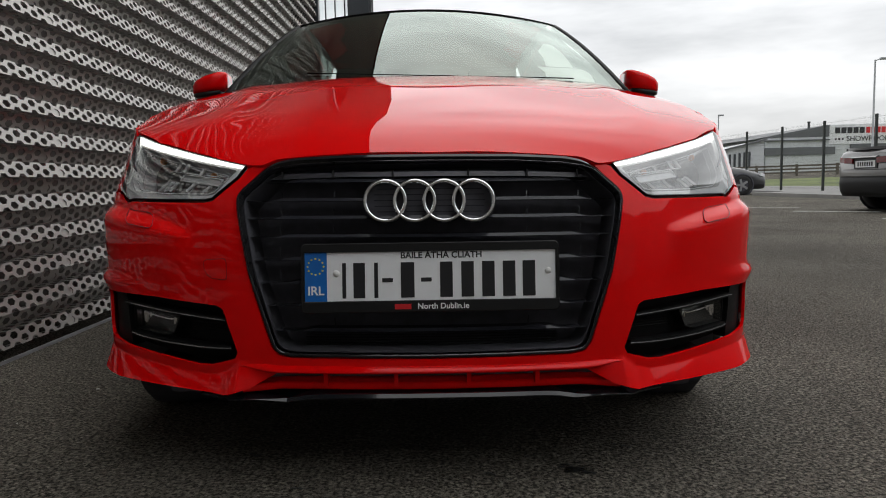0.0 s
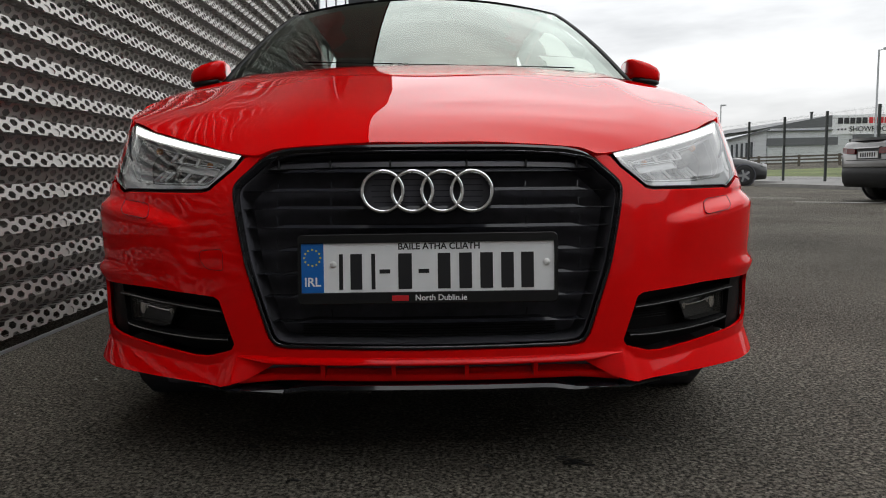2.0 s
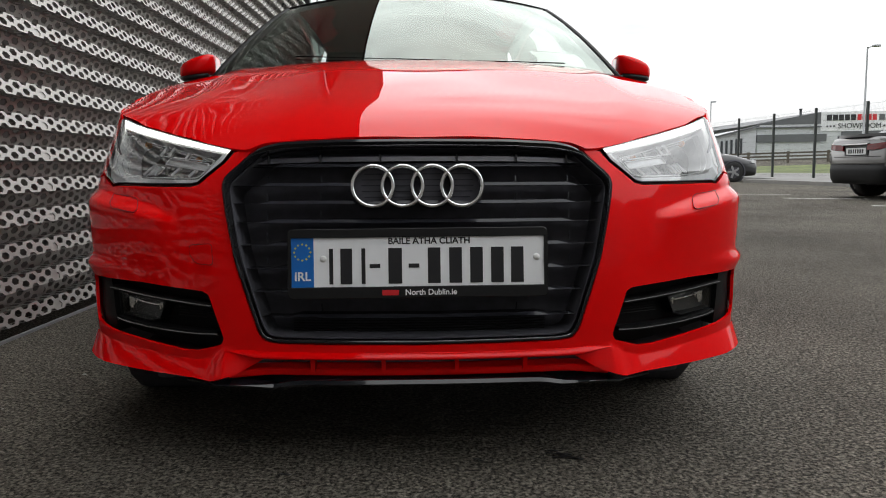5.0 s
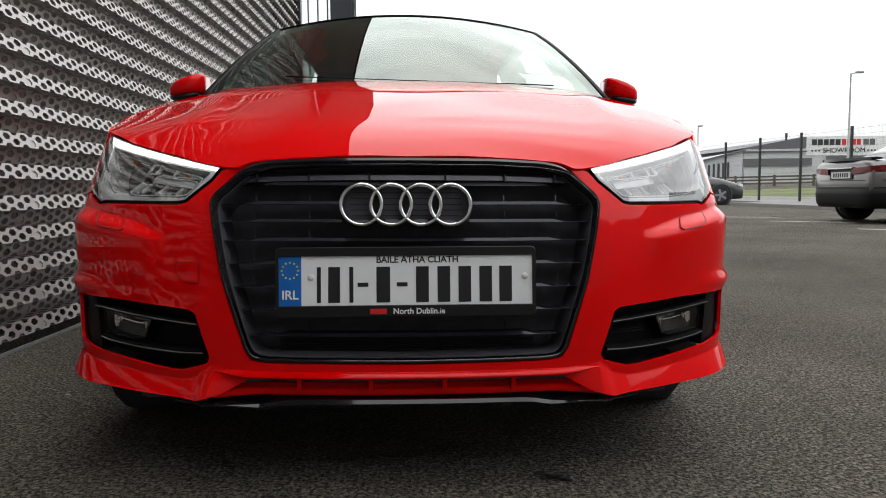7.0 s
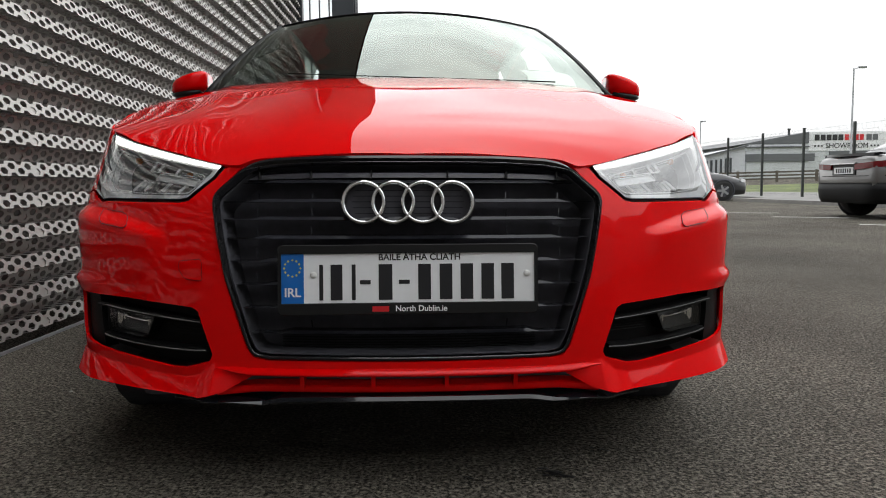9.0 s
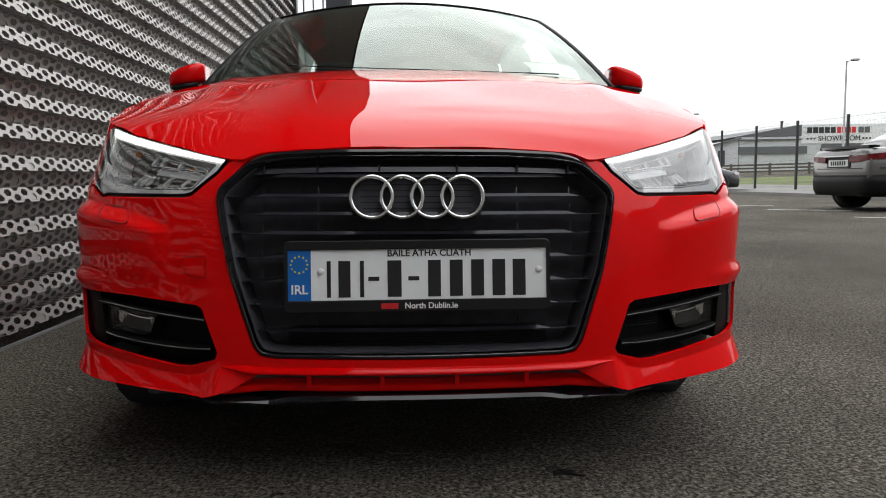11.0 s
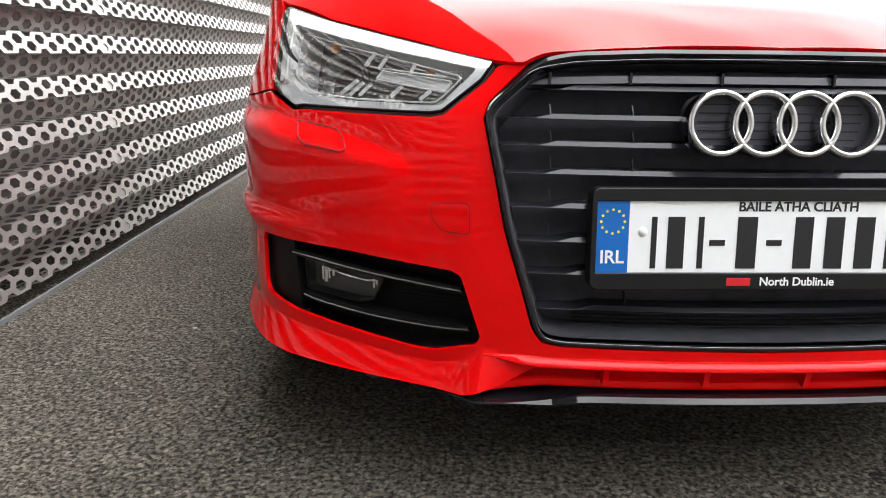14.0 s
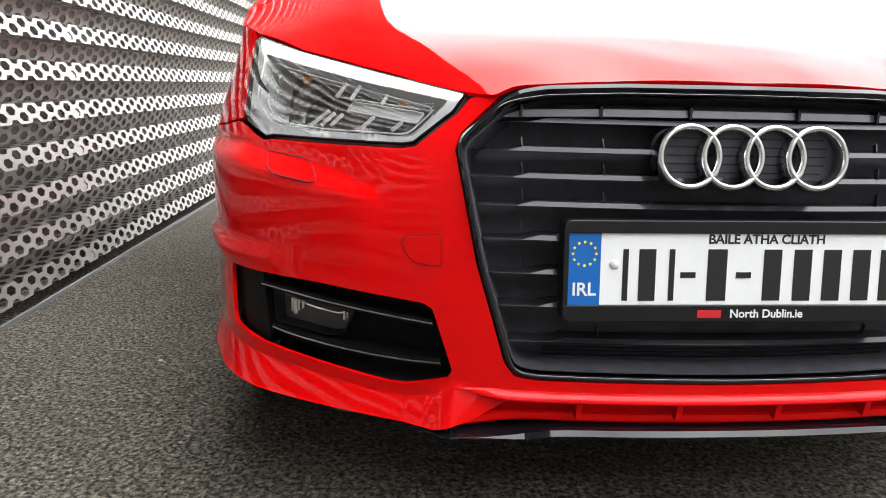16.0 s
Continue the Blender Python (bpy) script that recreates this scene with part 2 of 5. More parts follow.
CLAD_PALE = material("pale_grey_cladding", (0.50, 0.52, 0.53), 0.55, vary=0.06, scale=1)
CLAD_DARK = material("dark_grey_cladding", (0.10, 0.105, 0.11), 0.55, vary=0.1, scale=1)
SIGN_WHITE = material("white_sign_board", (0.72, 0.73, 0.74), 0.5, vary=0.03)
GALV = material("galvanised_lamp_post", (0.32, 0.33, 0.34), 0.5, 0.6, vary=0.1)
CLEAR_PANE = glass("clear_glazing", (0.93, 0.95, 0.95), 0.0, 0.05)
DARK_FRAME = material("dark_window_frame", (0.03, 0.035, 0.04), 0.4, vary=0.1)
GRILLE_BLACK = material("gloss_black_grille_slats", (0.026, 0.027, 0.034), 0.14, 0.0, vary=0.2, scale=60, specular=0.4)
FOG_LENS = glass("clear_fog_cover", (0.95, 0.95, 0.95), 0.0, 0.015)
SILVER_PAINT = material("silver_grey_car_paint", (0.15, 0.148, 0.145), 0.3, 0.6, coat=0.8, vary=0.03, scale=200)
DARK_PAINT = material("black_car_paint", (0.012, 0.013, 0.015), 0.3, 0.2, coat=1.0, vary=0.1)
TAIL_RED = material("red_tail_lamp", (0.13, 0.003, 0.005), 0.2, coat=0.2, vary=0.1)
FABRIC = material("dark_seat_fabric", (0.018, 0.018, 0.02), 0.9, vary=0.3, bump=0.3, bump_scale=300)
DASH = material("dark_dashboard_plastic", (0.02, 0.02, 0.021), 0.7, vary=0.2, bump=0.2, bump_scale=300)
SHEET_WHITE = material("paper_and_window_white", (0.82, 0.82, 0.80), 0.7, vary=0.03)
OIL = material("black_oil_stain", (0.006, 0.006, 0.006), 0.5, vary=0.3)
GRIT = material("pale_grit", (0.45, 0.44, 0.40), 0.8, vary=0.2)


# ---- mesh helpers ----
from mathutils.geometry import delaunay_2d_cdt


def link_mesh(name, verts, faces, mat, parent=None, label="", smooth=False, normals=None):
    me = bpy.data.meshes.new(name)
    me.from_pydata([tuple(v) for v in verts], [], faces)
    me.materials.append(mat)
    if smooth:
        me.polygons.foreach_set("use_smooth", [True] * len(me.polygons))
    me.update()
    if normals is not None:
        me.normals_split_custom_set_from_vertices([tuple(n) for n in normals])
    ob = new(name, me)
    if parent is not None:
        ob.parent = parent
    if label:
        tagged(ob, label)
    return ob


def part(name, bm, mat, parent=None, label="", smooth=False):
    me = bpy.data.meshes.new(name)
    bmesh.ops.recalc_face_normals(bm, faces=bm.faces)
    bm.to_mesh(me)
    bm.free()
    me.materials.append(mat)
    if smooth:
        me.polygons.foreach_set("use_smooth", [True] * len(me.polygons))
    ob = new(name, me)
    if parent is not None:
        ob.parent = parent
    if label:
        tagged(ob, label)
    return ob


def empty(name, m, label, category, group="", kind=""):
    ob = new(name)
    ob.empty_display_size = 0.1
    ob.matrix_world = m
    return tagged(ob, label, category, group, kind)


def box_bm(lo, hi, bevel=0.0, segments=2):
    bm = bmesh.new()
    bmesh.ops.create_cube(bm, size=1)
    for v in bm.verts:
        v.co = Vector([lo[i] + (v.co[i] + 0.5) * (hi[i] - lo[i]) for i in range(3)])
    if bevel:
        bmesh.ops.bevel(bm, geom=list(bm.edges), offset=bevel, segments=segments, affect="EDGES", profile=0.6)
    return bm


def lathe_bm(profile, n=32, axis="z"):
    """Turns (radius, height) pairs round an axis."""
    bm = bmesh.new()
    rings = []
    for r, h in profile:
        ring = []
        for k in range(n):
            a = 2 * math.pi * k / n
            c = (r * math.cos(a), r * math.sin(a), h)
            ring.append(bm.verts.new((c[2], c[0], c[1]) if axis == "x" else (c[0], -c[2], c[1]) if axis == "y" else c))
        rings.append(ring)
    for a, b in zip(rings, rings[1:]):
        for k in range(n):
            bm.faces.new((a[k], a[(k + 1) % n], b[(k + 1) % n], b[k]))
    return bm


def spline(points, n=12):
    """Catmull-Rom curve through points."""
    p = [np.array(q, float) for q in points]
    p = [2 * p[0] - p[1]] + p + [2 * p[-1] - p[-2]]
    out = []
    for i in range(1, len(p) - 2):
        a, b, c, d = p[i - 1:i + 3]
        for k in range(n):
            t = k / n
            out.append(0.5 * (2 * b + (c - a) * t + (2 * a - 5 * b + 4 * c - d) * t * t + (3 * b - a - 3 * c + d) * t ** 3))
    out.append(p[-2])
    return np.array(out)


def soft(curve, sigma, step=0.004):
    """Evens out a curve of (a, b) pairs by a bell-shaped mean."""
    a = np.arange(curve[0][0], curve[-1][0], step)
    b = np.interp(a, curve[:, 0], curve[:, 1])
    k = int(3 * sigma / step)
    w = np.exp(-0.5 * (np.arange(-k, k + 1) * step / sigma) ** 2)
    line = np.r_[b[0] - (b[1] - b[0]) * np.arange(k, 0, -1), b, b[-1] + (b[-1] - b[-2]) * np.arange(1, k + 1)]
    return np.stack([a, np.convolve(line, w / w.sum(), "valid")], 1)


def dense(poly, step):
    out = []
    for a, b in zip(poly, list(poly[1:]) + [poly[0]]):
        a, b = np.array(a, float), np.array(b, float)
        k = max(1, int(math.ceil(np.linalg.norm(b - a) / step)))
        out += [a + (b - a) * i / k for i in range(k)]
    return out


def rounded(poly, r, n=4):
    """A closed outline with its corners rounded by about r."""
    out = []
    for i, q in enumerate(poly):
        q = np.array(q, float)
        a, b = np.array(poly[i - 1], float), np.array(poly[(i + 1) % len(poly)], float)
        ra, rb = min(r, 0.45 * np.linalg.norm(a - q)), min(r, 0.45 * np.linalg.norm(b - q))
        s, e = q + (a - q) / np.linalg.norm(a - q) * ra, q + (b - q) / np.linalg.norm(b - q) * rb
        out += [(1 - t) ** 2 * s + 2 * t * (1 - t) * q + t * t * e for t in np.linspace(0, 1, n)]
    return out


def inset(poly, d):
    """A closed outline drawn in by d (out: minus)."""
    p = np.array(poly, float)
    area = 0.5 * np.sum(p[:, 0] * np.roll(p[:, 1], -1) - np.roll(p[:, 0], -1) * p[:, 1])
    s = 1 if area > 0 else -1
    out = []
    for i in range(len(p)):
        a, q, b = p[i - 1], p[i], p[(i + 1) % len(p)]
        e1, e2 = (q - a) / (np.linalg.norm(q - a) + 1e-9), (b - q) / (np.linalg.norm(b - q) + 1e-9)
        n1, n2 = s * np.array([-e1[1], e1[0]]), s * np.array([-e2[1], e2[0]])
        m = n1 + n2
        m = m / max(0.35, m @ m / 2) / 2 * 1.0
        out.append(q + m * d)
    return out


def inside(points, poly):
    x, y = points[:, 0], points[:, 1]
    p = np.array(poly)
    q = np.roll(p, -1, 0)
    hit = np.zeros(len(points), bool)
    for (ax, ay), (bx, by) in zip(p, q):
        if ay != by:
            hit ^= ((ay > y) != (by > y)) & (x < (bx - ax) * (y - ay) / (by - ay) + ax)
    return hit


def panel(name, outline, surface, mat, parent, step=0.02, thick=0.006, label="", lift=0.0, holes=(), creases=()):
    """A sheet that follows surface(a, b), cut to an outline with holes, with its edges turned in by thick."""
    loops = [dense(outline, step)] + [dense(h, step) for h in holes]
    edge, flat = [], []
    for loop in loops:
        start = len(flat)
        flat += [tuple(q) for q in loop]
        edge += [(start + i, start + (i + 1) % len(loop)) for i in range(len(loop))]
    for line in creases:
        start = len(flat)
        for p, q in zip(line, line[1:]):
            p, q = np.array(p, float), np.array(q, float)
            k = max(1, int(np.linalg.norm(q - p) / step))
            flat += [tuple(p + (q - p) * i / k) for i in range(k)]
        flat.append(tuple(line[-1]))
        edge += [(i, i + 1) for i in range(start, len(flat) - 1)]
    b = np.array(flat)
    lo, hi = b.min(0), b.max(0)
    gx, gy = np.arange(lo[0] + step / 2, hi[0], step), np.arange(lo[1] + step / 2, hi[1], step)
    grid = np.array([(x, y) for x in gx for y in gy]).reshape(-1, 2)
    if len(grid):
        keep = inside(grid, loops[0])
        for h in loops[1:]:
            keep &= ~inside(grid, h)
        grid = grid[keep]
    if len(grid):
        near = np.array([np.min(np.abs(b - g).max(1)) for g in grid])
        grid = grid[near > step * 0.45]
    pts = [Vector(q) for q in flat] + [Vector(q) for q in grid]
    vs, es, fs, ov, oe, of = delaunay_2d_cdt(pts, edge, [], 0, 1e-7)
    v2 = np.array([(v.x, v.y) for v in vs])
    mid = np.array([v2[f].mean(0) for f in fs])
    keep = inside(mid, loops[0])
    for h in loops[1:]:
        keep &= ~inside(mid, h)
    h = 0.002

    def at(a, c):
        p = np.array(surface(a, c), float)
        n = np.cross(np.array(surface(a + h, c)) - np.array(surface(a - h, c)), np.array(surface(a, c + h)) - np.array(surface(a, c - h)))
        n = n / (np.linalg.norm(n) + 1e-12)
        return p + n * lift, n

    made = [at(*q) for q in v2]
    verts, norms = [m[0] for m in made], [m[1] for m in made]
    faces = []
    for f, k in zip(fs, keep):
        if k:
            a, c, d = f[:3]
            w = np.cross(verts[c] - verts[a], verts[d] - verts[a])
            faces.append(list(f) if w @ norms[a] > 0 else list(f)[::-1])
    if thick:
        for loop in loops:
            ps = [at(*q) for q in loop]
            base = len(verts)
            for i, (p, n) in enumerate(ps):
                q, o = ps[(i + 1) % len(ps)][0], ps[i - 1][0]
                side = np.cross(q - o, n)
                side = side / (np.linalg.norm(side) + 1e-12)
                verts += [p, p - n * thick]
                norms += [side, side]
            m = len(ps)
            for i in range(m):
                j = (i + 1) % m
                faces.append([base + 2 * i, base + 2 * i + 1, base + 2 * j + 1, base + 2 * j])
    return link_mesh(name, verts, faces, mat, parent, label, True, norms)


def sweep_bm(path, section, closed=False, up=(0, 0, 1)):
    """Sweeps a flat section of (out, up) pairs along a path of points."""
    bm = bmesh.new()
    path = [Vector(p) for p in path]
    rings = []
    for i, p in enumerate(path):
        a = path[i - 1] if (i or closed) else p
        b = path[(i + 1) % len(path)] if (i < len(path) - 1 or closed) else p
        t = (b - a).normalized()
        side = t.cross(Vector(up)).normalized()
        top = side.cross(t).normalized()
        rings.append([bm.verts.new(p + side * s + top * u) for s, u in section])
    k = len(section)
    pairs = list(zip(rings, rings[1:])) + ([(rings[-1], rings[0])] if closed else [])
    for a, b in pairs:
        for i in range(k):
            bm.faces.new((a[i], a[(i + 1) % k], b[(i + 1) % k], b[i]))
    if not closed:
        bm.faces.new(rings[0])
        bm.faces.new(rings[-1][::-1])
    return bm


def loft_bm(rings, closed=False):
    """Skins a run of rings of points, with end caps."""
    bm = bmesh.new()
    made = [[bm.verts.new(tuple(p)) for p in r] for r in rings]
    k = len(made[0])
    for a, b in zip(made, made[1:]):
        for i in range(k):
            bm.faces.new((a[i], a[(i + 1) % k], b[(i + 1) % k], b[i]))
    bm.faces.new(made[0])
    bm.faces.new(made[-1][::-1])
    return bm


def tube_bm(path, r, n=8, closed=False, up=(0, 0, 1)):
    return sweep_bm(path, [(r * math.cos(2 * math.pi * k / n), r * math.sin(2 * math.pi * k / n)) for k in range(n)], closed, up)


def text_mesh(name, words, size, mat, m, parent=None, label="", extrude=0.0006, align="CENTER", bold=0.0):
    cu = bpy.data.curves.new(name, "FONT")
    cu.body, cu.size, cu.extrude, cu.align_x, cu.align_y = words, size, extrude, align, "CENTER"
    cu.offset = bold
    tmp = new(name, cu)
    me = bpy.data.meshes.new_from_object(tmp.evaluated_get(bpy.context.evaluated_depsgraph_get()))
    bpy.data.objects.remove(tmp)
    bpy.data.curves.remove(cu)
    me.materials.clear()
    me.materials.append(mat)
    ob = new(name, me)
    if parent is not None:
        ob.parent = parent
    ob.matrix_basis = m
    if label:
        tagged(ob, label)
    return ob


# ---- ground ----
def ground_height(x, y):
    far = max(0.0, min(1.0, (y + 0.4 * x - 44) / 20))
    return 0.7 * far * far * (3 - 2 * far)


def build_ground():
    xs = [-1500, -300, -60, -20, -6, -3, 0, 3, 6, 10, 14, 18, 22, 26, 30, 36, 44, 60, 120, 400, 1500]
    ys = [-1500, -300, -60, -20, -6, -2, 0, 2, 5, 9, 13, 17, 21, 26, 30, 34, 38, 42, 46, 50, 55, 62, 70, 100, 300, 1500]
    verts = [(x, y, ground_height(x, y)) for x in xs for y in ys]
    n = len(ys)
    faces = [(i * n + j, (i + 1) * n + j, (i + 1) * n + j + 1, i * n + j + 1) for i in range(len(xs) - 1) for j in range(n - 1)]
    return tagged(link_mesh("ground", verts, faces, ASPHALT, smooth=True), "dark worn asphalt yard with pale chippings", "ground", kind="structure")


build_ground()

# ---- perforated wall ----
WALL_X, WALL_Y0, WALL_Y1, SHEET_TOP, WALL_TOP = -1.665, -7.0, 8.6, 5.4, 11.2
UPPER_Y1 = 22.0
PITCH, ROW, PERIOD = 0.1212, 0.0217, 0.1328
SEAM_Y, BAND_Z = 1.714, 0.0525
# one fold of the sheet, going up: depth behind the crest, height; four faces of three rows each
PROFILE = [(0.0, 0.0), (0.0195, 0.062), (0.0842, 0.0664), (0.0647, 0.1284), (0.0, 0.1328)]


def fold(row):
    k, r = divmod(row, 12)
    f, t = divmod(r, 3)
    f = int(f)
    (d0, z0), (d1, z1) = PROFILE[f], PROFILE[f + 1]
    return d0 + (d1 - d0) * t / 3, BAND_Z + k * PERIOD + z0 + (z1 - z0) * t / 3


def build_sheet(y0, cols, parity, parent, rim):
    """Folded sheet with six-sided holes; holes near the path get a rim of the sheet's thickness."""
    first, last = -3, int((SHEET_TOP - BAND_Z) / PERIOD) * 12
    verts, faces, index = [], [], {}

    def vert(a, row, back=0.0):
        key = (round(a, 4), round(row, 4), back)
        if key not in index:
            d, z = fold(row)
            index[key] = len(verts)
            verts.append((WALL_X - d - back, y0 + a, z))
        return index[key]

    third, open_part = PITCH / 3, 0.655
    for i in range(cols):
        a = i * PITCH / 2
        for row in range(first, last):
            if (i + row + parity) % 2:
                continue
            shape = [(third, 0), (third / 2, 1), (-third / 2, 1), (-third, 0), (-third / 2, -1), (third / 2, -1)]
            o = [vert(a + q, row + r) for q, r in shape]
            n = [vert(a + q * open_part, row + r * open_part) for q, r in shape]
            for k in range(6):
                faces.append((o[k], o[(k + 1) % 6], n[(k + 1) % 6], n[k]))
            if rim and 0.3 < y0 + a < 4.0 and row < 180:
                b = [vert(a + q * open_part, row + r * open_part, 0.003) for q, r in shape]
                for k in range(6):
                    faces.append((n[k], n[(k + 1) % 6], b[(k + 1) % 6], b[k]))
    return link_mesh("cladding_sheet", verts, faces, METAL_WALL, parent)


wall = tagged(new("wall_west"), "tall wall clad in folded galvanised sheet with six-sided holes", "wall", kind="structure")
half_pitch = PITCH / 2
before = int((SEAM_Y - WALL_Y0) / half_pitch)
build_sheet(SEAM_Y - before * half_pitch, before + 1, (before + 1) % 2, wall, True)
build_sheet(SEAM_Y + half_pitch, int((WALL_Y1 - SEAM_Y) / half_pitch), 0, wall, True)
part("inner_wall", box_bm((WALL_X - 0.60, WALL_Y0, 0), (WALL_X - 0.36, WALL_Y1, WALL_TOP)), BACKING, wall, "dark brown-grey wall behind the sheets")
part("base_channel", box_bm((WALL_X - 0.006, WALL_Y0, 0.0), (WALL_X + 0.002, WALL_Y1, 0.014), 0.001), GALV, wall, "thin pale metal strip along the foot")
# high up, too far for its holes to be told apart, the folded sheet runs on to the roof edge; its length past the corner
# is added for reflections
for y0, y1, z0 in ((WALL_Y0, WALL_Y1, SHEET_TOP), (WALL_Y1, 14.5, 5.4), (14.5, UPPER_Y1, 6.8)):
    folds = [(WALL_X - d, BAND_Z + k * PERIOD + z) for k in range(int((z0 - BAND_Z) / PERIOD), int((WALL_TOP - BAND_Z) / PERIOD)) for d, z in PROFILE[:-1]]
    link_mesh("upper_sheet", [(x, y, z) for x, z in folds for y in (y0, y1)], [(2 * i, 2 * i + 1, 2 * i + 3, 2 * i + 2) for i in range(len(folds) - 1)], UPPER_SHEET, wall, "folded grey sheet up to the roof edge, carried on unseen for reflections")
# added out of view past the corner, only to darken the bonnet's reflection
for y0, y1, z0 in ((WALL_Y1 + 0.12, 14.5, 5.4), (14.5, UPPER_Y1, 6.8)):
    part("upper_wall", box_bm((WALL_X - 0.5, y0, z0), (WALL_X - 0.10, y1, WALL_TOP - 0.02)), BACKING, wall, "unseen upper wall added past the corner for the dark bonnet reflection")
part("roof_capping", box_bm((WALL_X - 0.62, WALL_Y0, WALL_TOP - 0.02), (WALL_X + 0.01, UPPER_Y1, WALL_TOP + 0.10), 0.01), FASCIA, wall, "dark metal capping along the roof edge")
# joint of two sheets: closed holes under a narrow lap
for k in range(40):
    for row in (12 * k + 1, 12 * k + 7):
        shape = [(0.0275, 0), (0.0137, 0.66), (-0.0137, 0.66), (-0.0275, 0), (-0.0137, -0.66), (0.0137, -0.66)]
        v = [(WALL_X - fold(row + r)[0] - 0.004, SEAM_Y + q, fold(row + r)[1]) for q, r in shape]
        ring = [(WALL_X - fold(row + r)[0] - 0.012, SEAM_Y + q, fold(row + r)[1]) for q, r in shape]
        link_mesh("lap_tab", v + ring, [(0, 1, 2, 3, 4, 5)] + [(i, (i + 1) % 6, 6 + (i + 1) % 6, 6 + i) for i in range(6)], METAL_WALL, wall)
part("wall_end_post", box_bm((WALL_X - 0.55, WALL_Y1, 0), (WALL_X + 0.02, WALL_Y1 + 0.12, 5.4), 0.01), DARK_FRAME, wall)

# unseen plain walls added behind and beside the camera to shape light and reflections
south = part("wall_south", box_bm((-16.0, -10.4, 0), (42.0, -10.0, 8.2)), UNSEEN_WALL)
tagged(south, "plain unseen wall added for front light and bumper reflections", "wall", kind="structure")
east = part("wall_east", box_bm((17.6, -9.99, 0), (18.0, 7.0, 6.6)), UNSEEN_WALL)
tagged(east, "plain unseen wall added to darken the bumper's side reflections", "wall", kind="structure")


# ---- red hatchback: shape of its skin ----
PLAN = spline([(-0.2, 0.008), (0, 0), (0.2, 0.008), (0.4, 0.035), (0.5, 0.07), (0.6, 0.118), (0.7, 0.180), (0.753, 0.226), (0.783, 0.272),
               (0.810, 0.34), (0.841, 0.45), (0.861, 0.62), (0.868, 0.95), (0.870, 1.3), (0.870, 2.0), (0.862, 3.0), (0.838, 3.7)])[12:]
PLAN_S = np.r_[0, np.cumsum(np.linalg.norm(np.diff(PLAN, axis=0), axis=1))]
PLAN = np.stack([soft(np.stack([np.r_[-PLAN_S[:0:-1], PLAN_S], np.r_[side * PLAN[:0:-1, i], PLAN[:, i]]], 1), 0.03)[:, 1] for i, side in ((0, -1), (1, 1))], 1)
PLAN = PLAN[len(PLAN) // 2:]
PLAN_S = np.r_[0, np.cumsum(np.linalg.norm(np.diff(PLAN, axis=0), axis=1))]
LEAN = spline([(0.10, 0.03), (0.17, 0.012), (0.25, -0.006), (0.33, -0.012), (0.42, -0.012), (0.5, -0.005), (0.58, 0.005), (0.62, 0.015), (0.65, 0.0255), (0.7, 0.045),
               (0.785, 0.073), (0.9, 0.11), (1.1, 0.16)])
LEAN = soft(LEAN, 0.03)


def smooth(a, b, t):
    t = max(0.0, min(1.0, (t - a) / (b - a)))
    return t * t * (3 - 2 * t)


# upper crease of the flared lip under the bumper's corner openings
LIP = [(0.331, 0.2615), (0.413, 0.284), (0.448, 0.257), (0.485, 0.2475), (0.55, 0.2495), (0.624, 0.2555), (0.70, 0.261), (0.76, 0.266), (0.84, 0.273), (1.02, 0.28)]


def stepped(a, z):
    """Height at which the lean is read: under the headlamp the bumper stands upright but for one slanting shelf."""
    if not 0.36 < z < 0.62 or a < 0.43:
        return z
    w = shelf_width(a)
    step = smooth(shelf(a) - w, shelf(a) + w, z)
    step += ((z - 0.36) / 0.26 - step) * (1 - smooth(0.52, 0.60, a))
    k = 0.70 * smooth(0.43, 0.48, a) * (1 - smooth(0.98, 1.12, a))
    return z + k * (0.44 + 0.18 * step - z)


def shelf_width(a):
    return 0.010 + 0.012 * smooth(0.53, 0.66, a)


def shelf(a):
    return 0.553 + 0.15 * (min(a, 0.80) - 0.545)


def belly(a, z):
    """Swell of the bumper between the corner opening and the shelf."""
    mid = shelf(a)
    if not 0.44 < z < mid + 0.02:
        return 0.0
    k = smooth(0.50, 0.66, a) * (1 - smooth(0.98, 1.12, a))
    return 0.006 * k * (1 - ((mid - min(z, mid)) / (mid - 0.44)) ** 2) * (1 - smooth(mid, mid + 0.02, z))



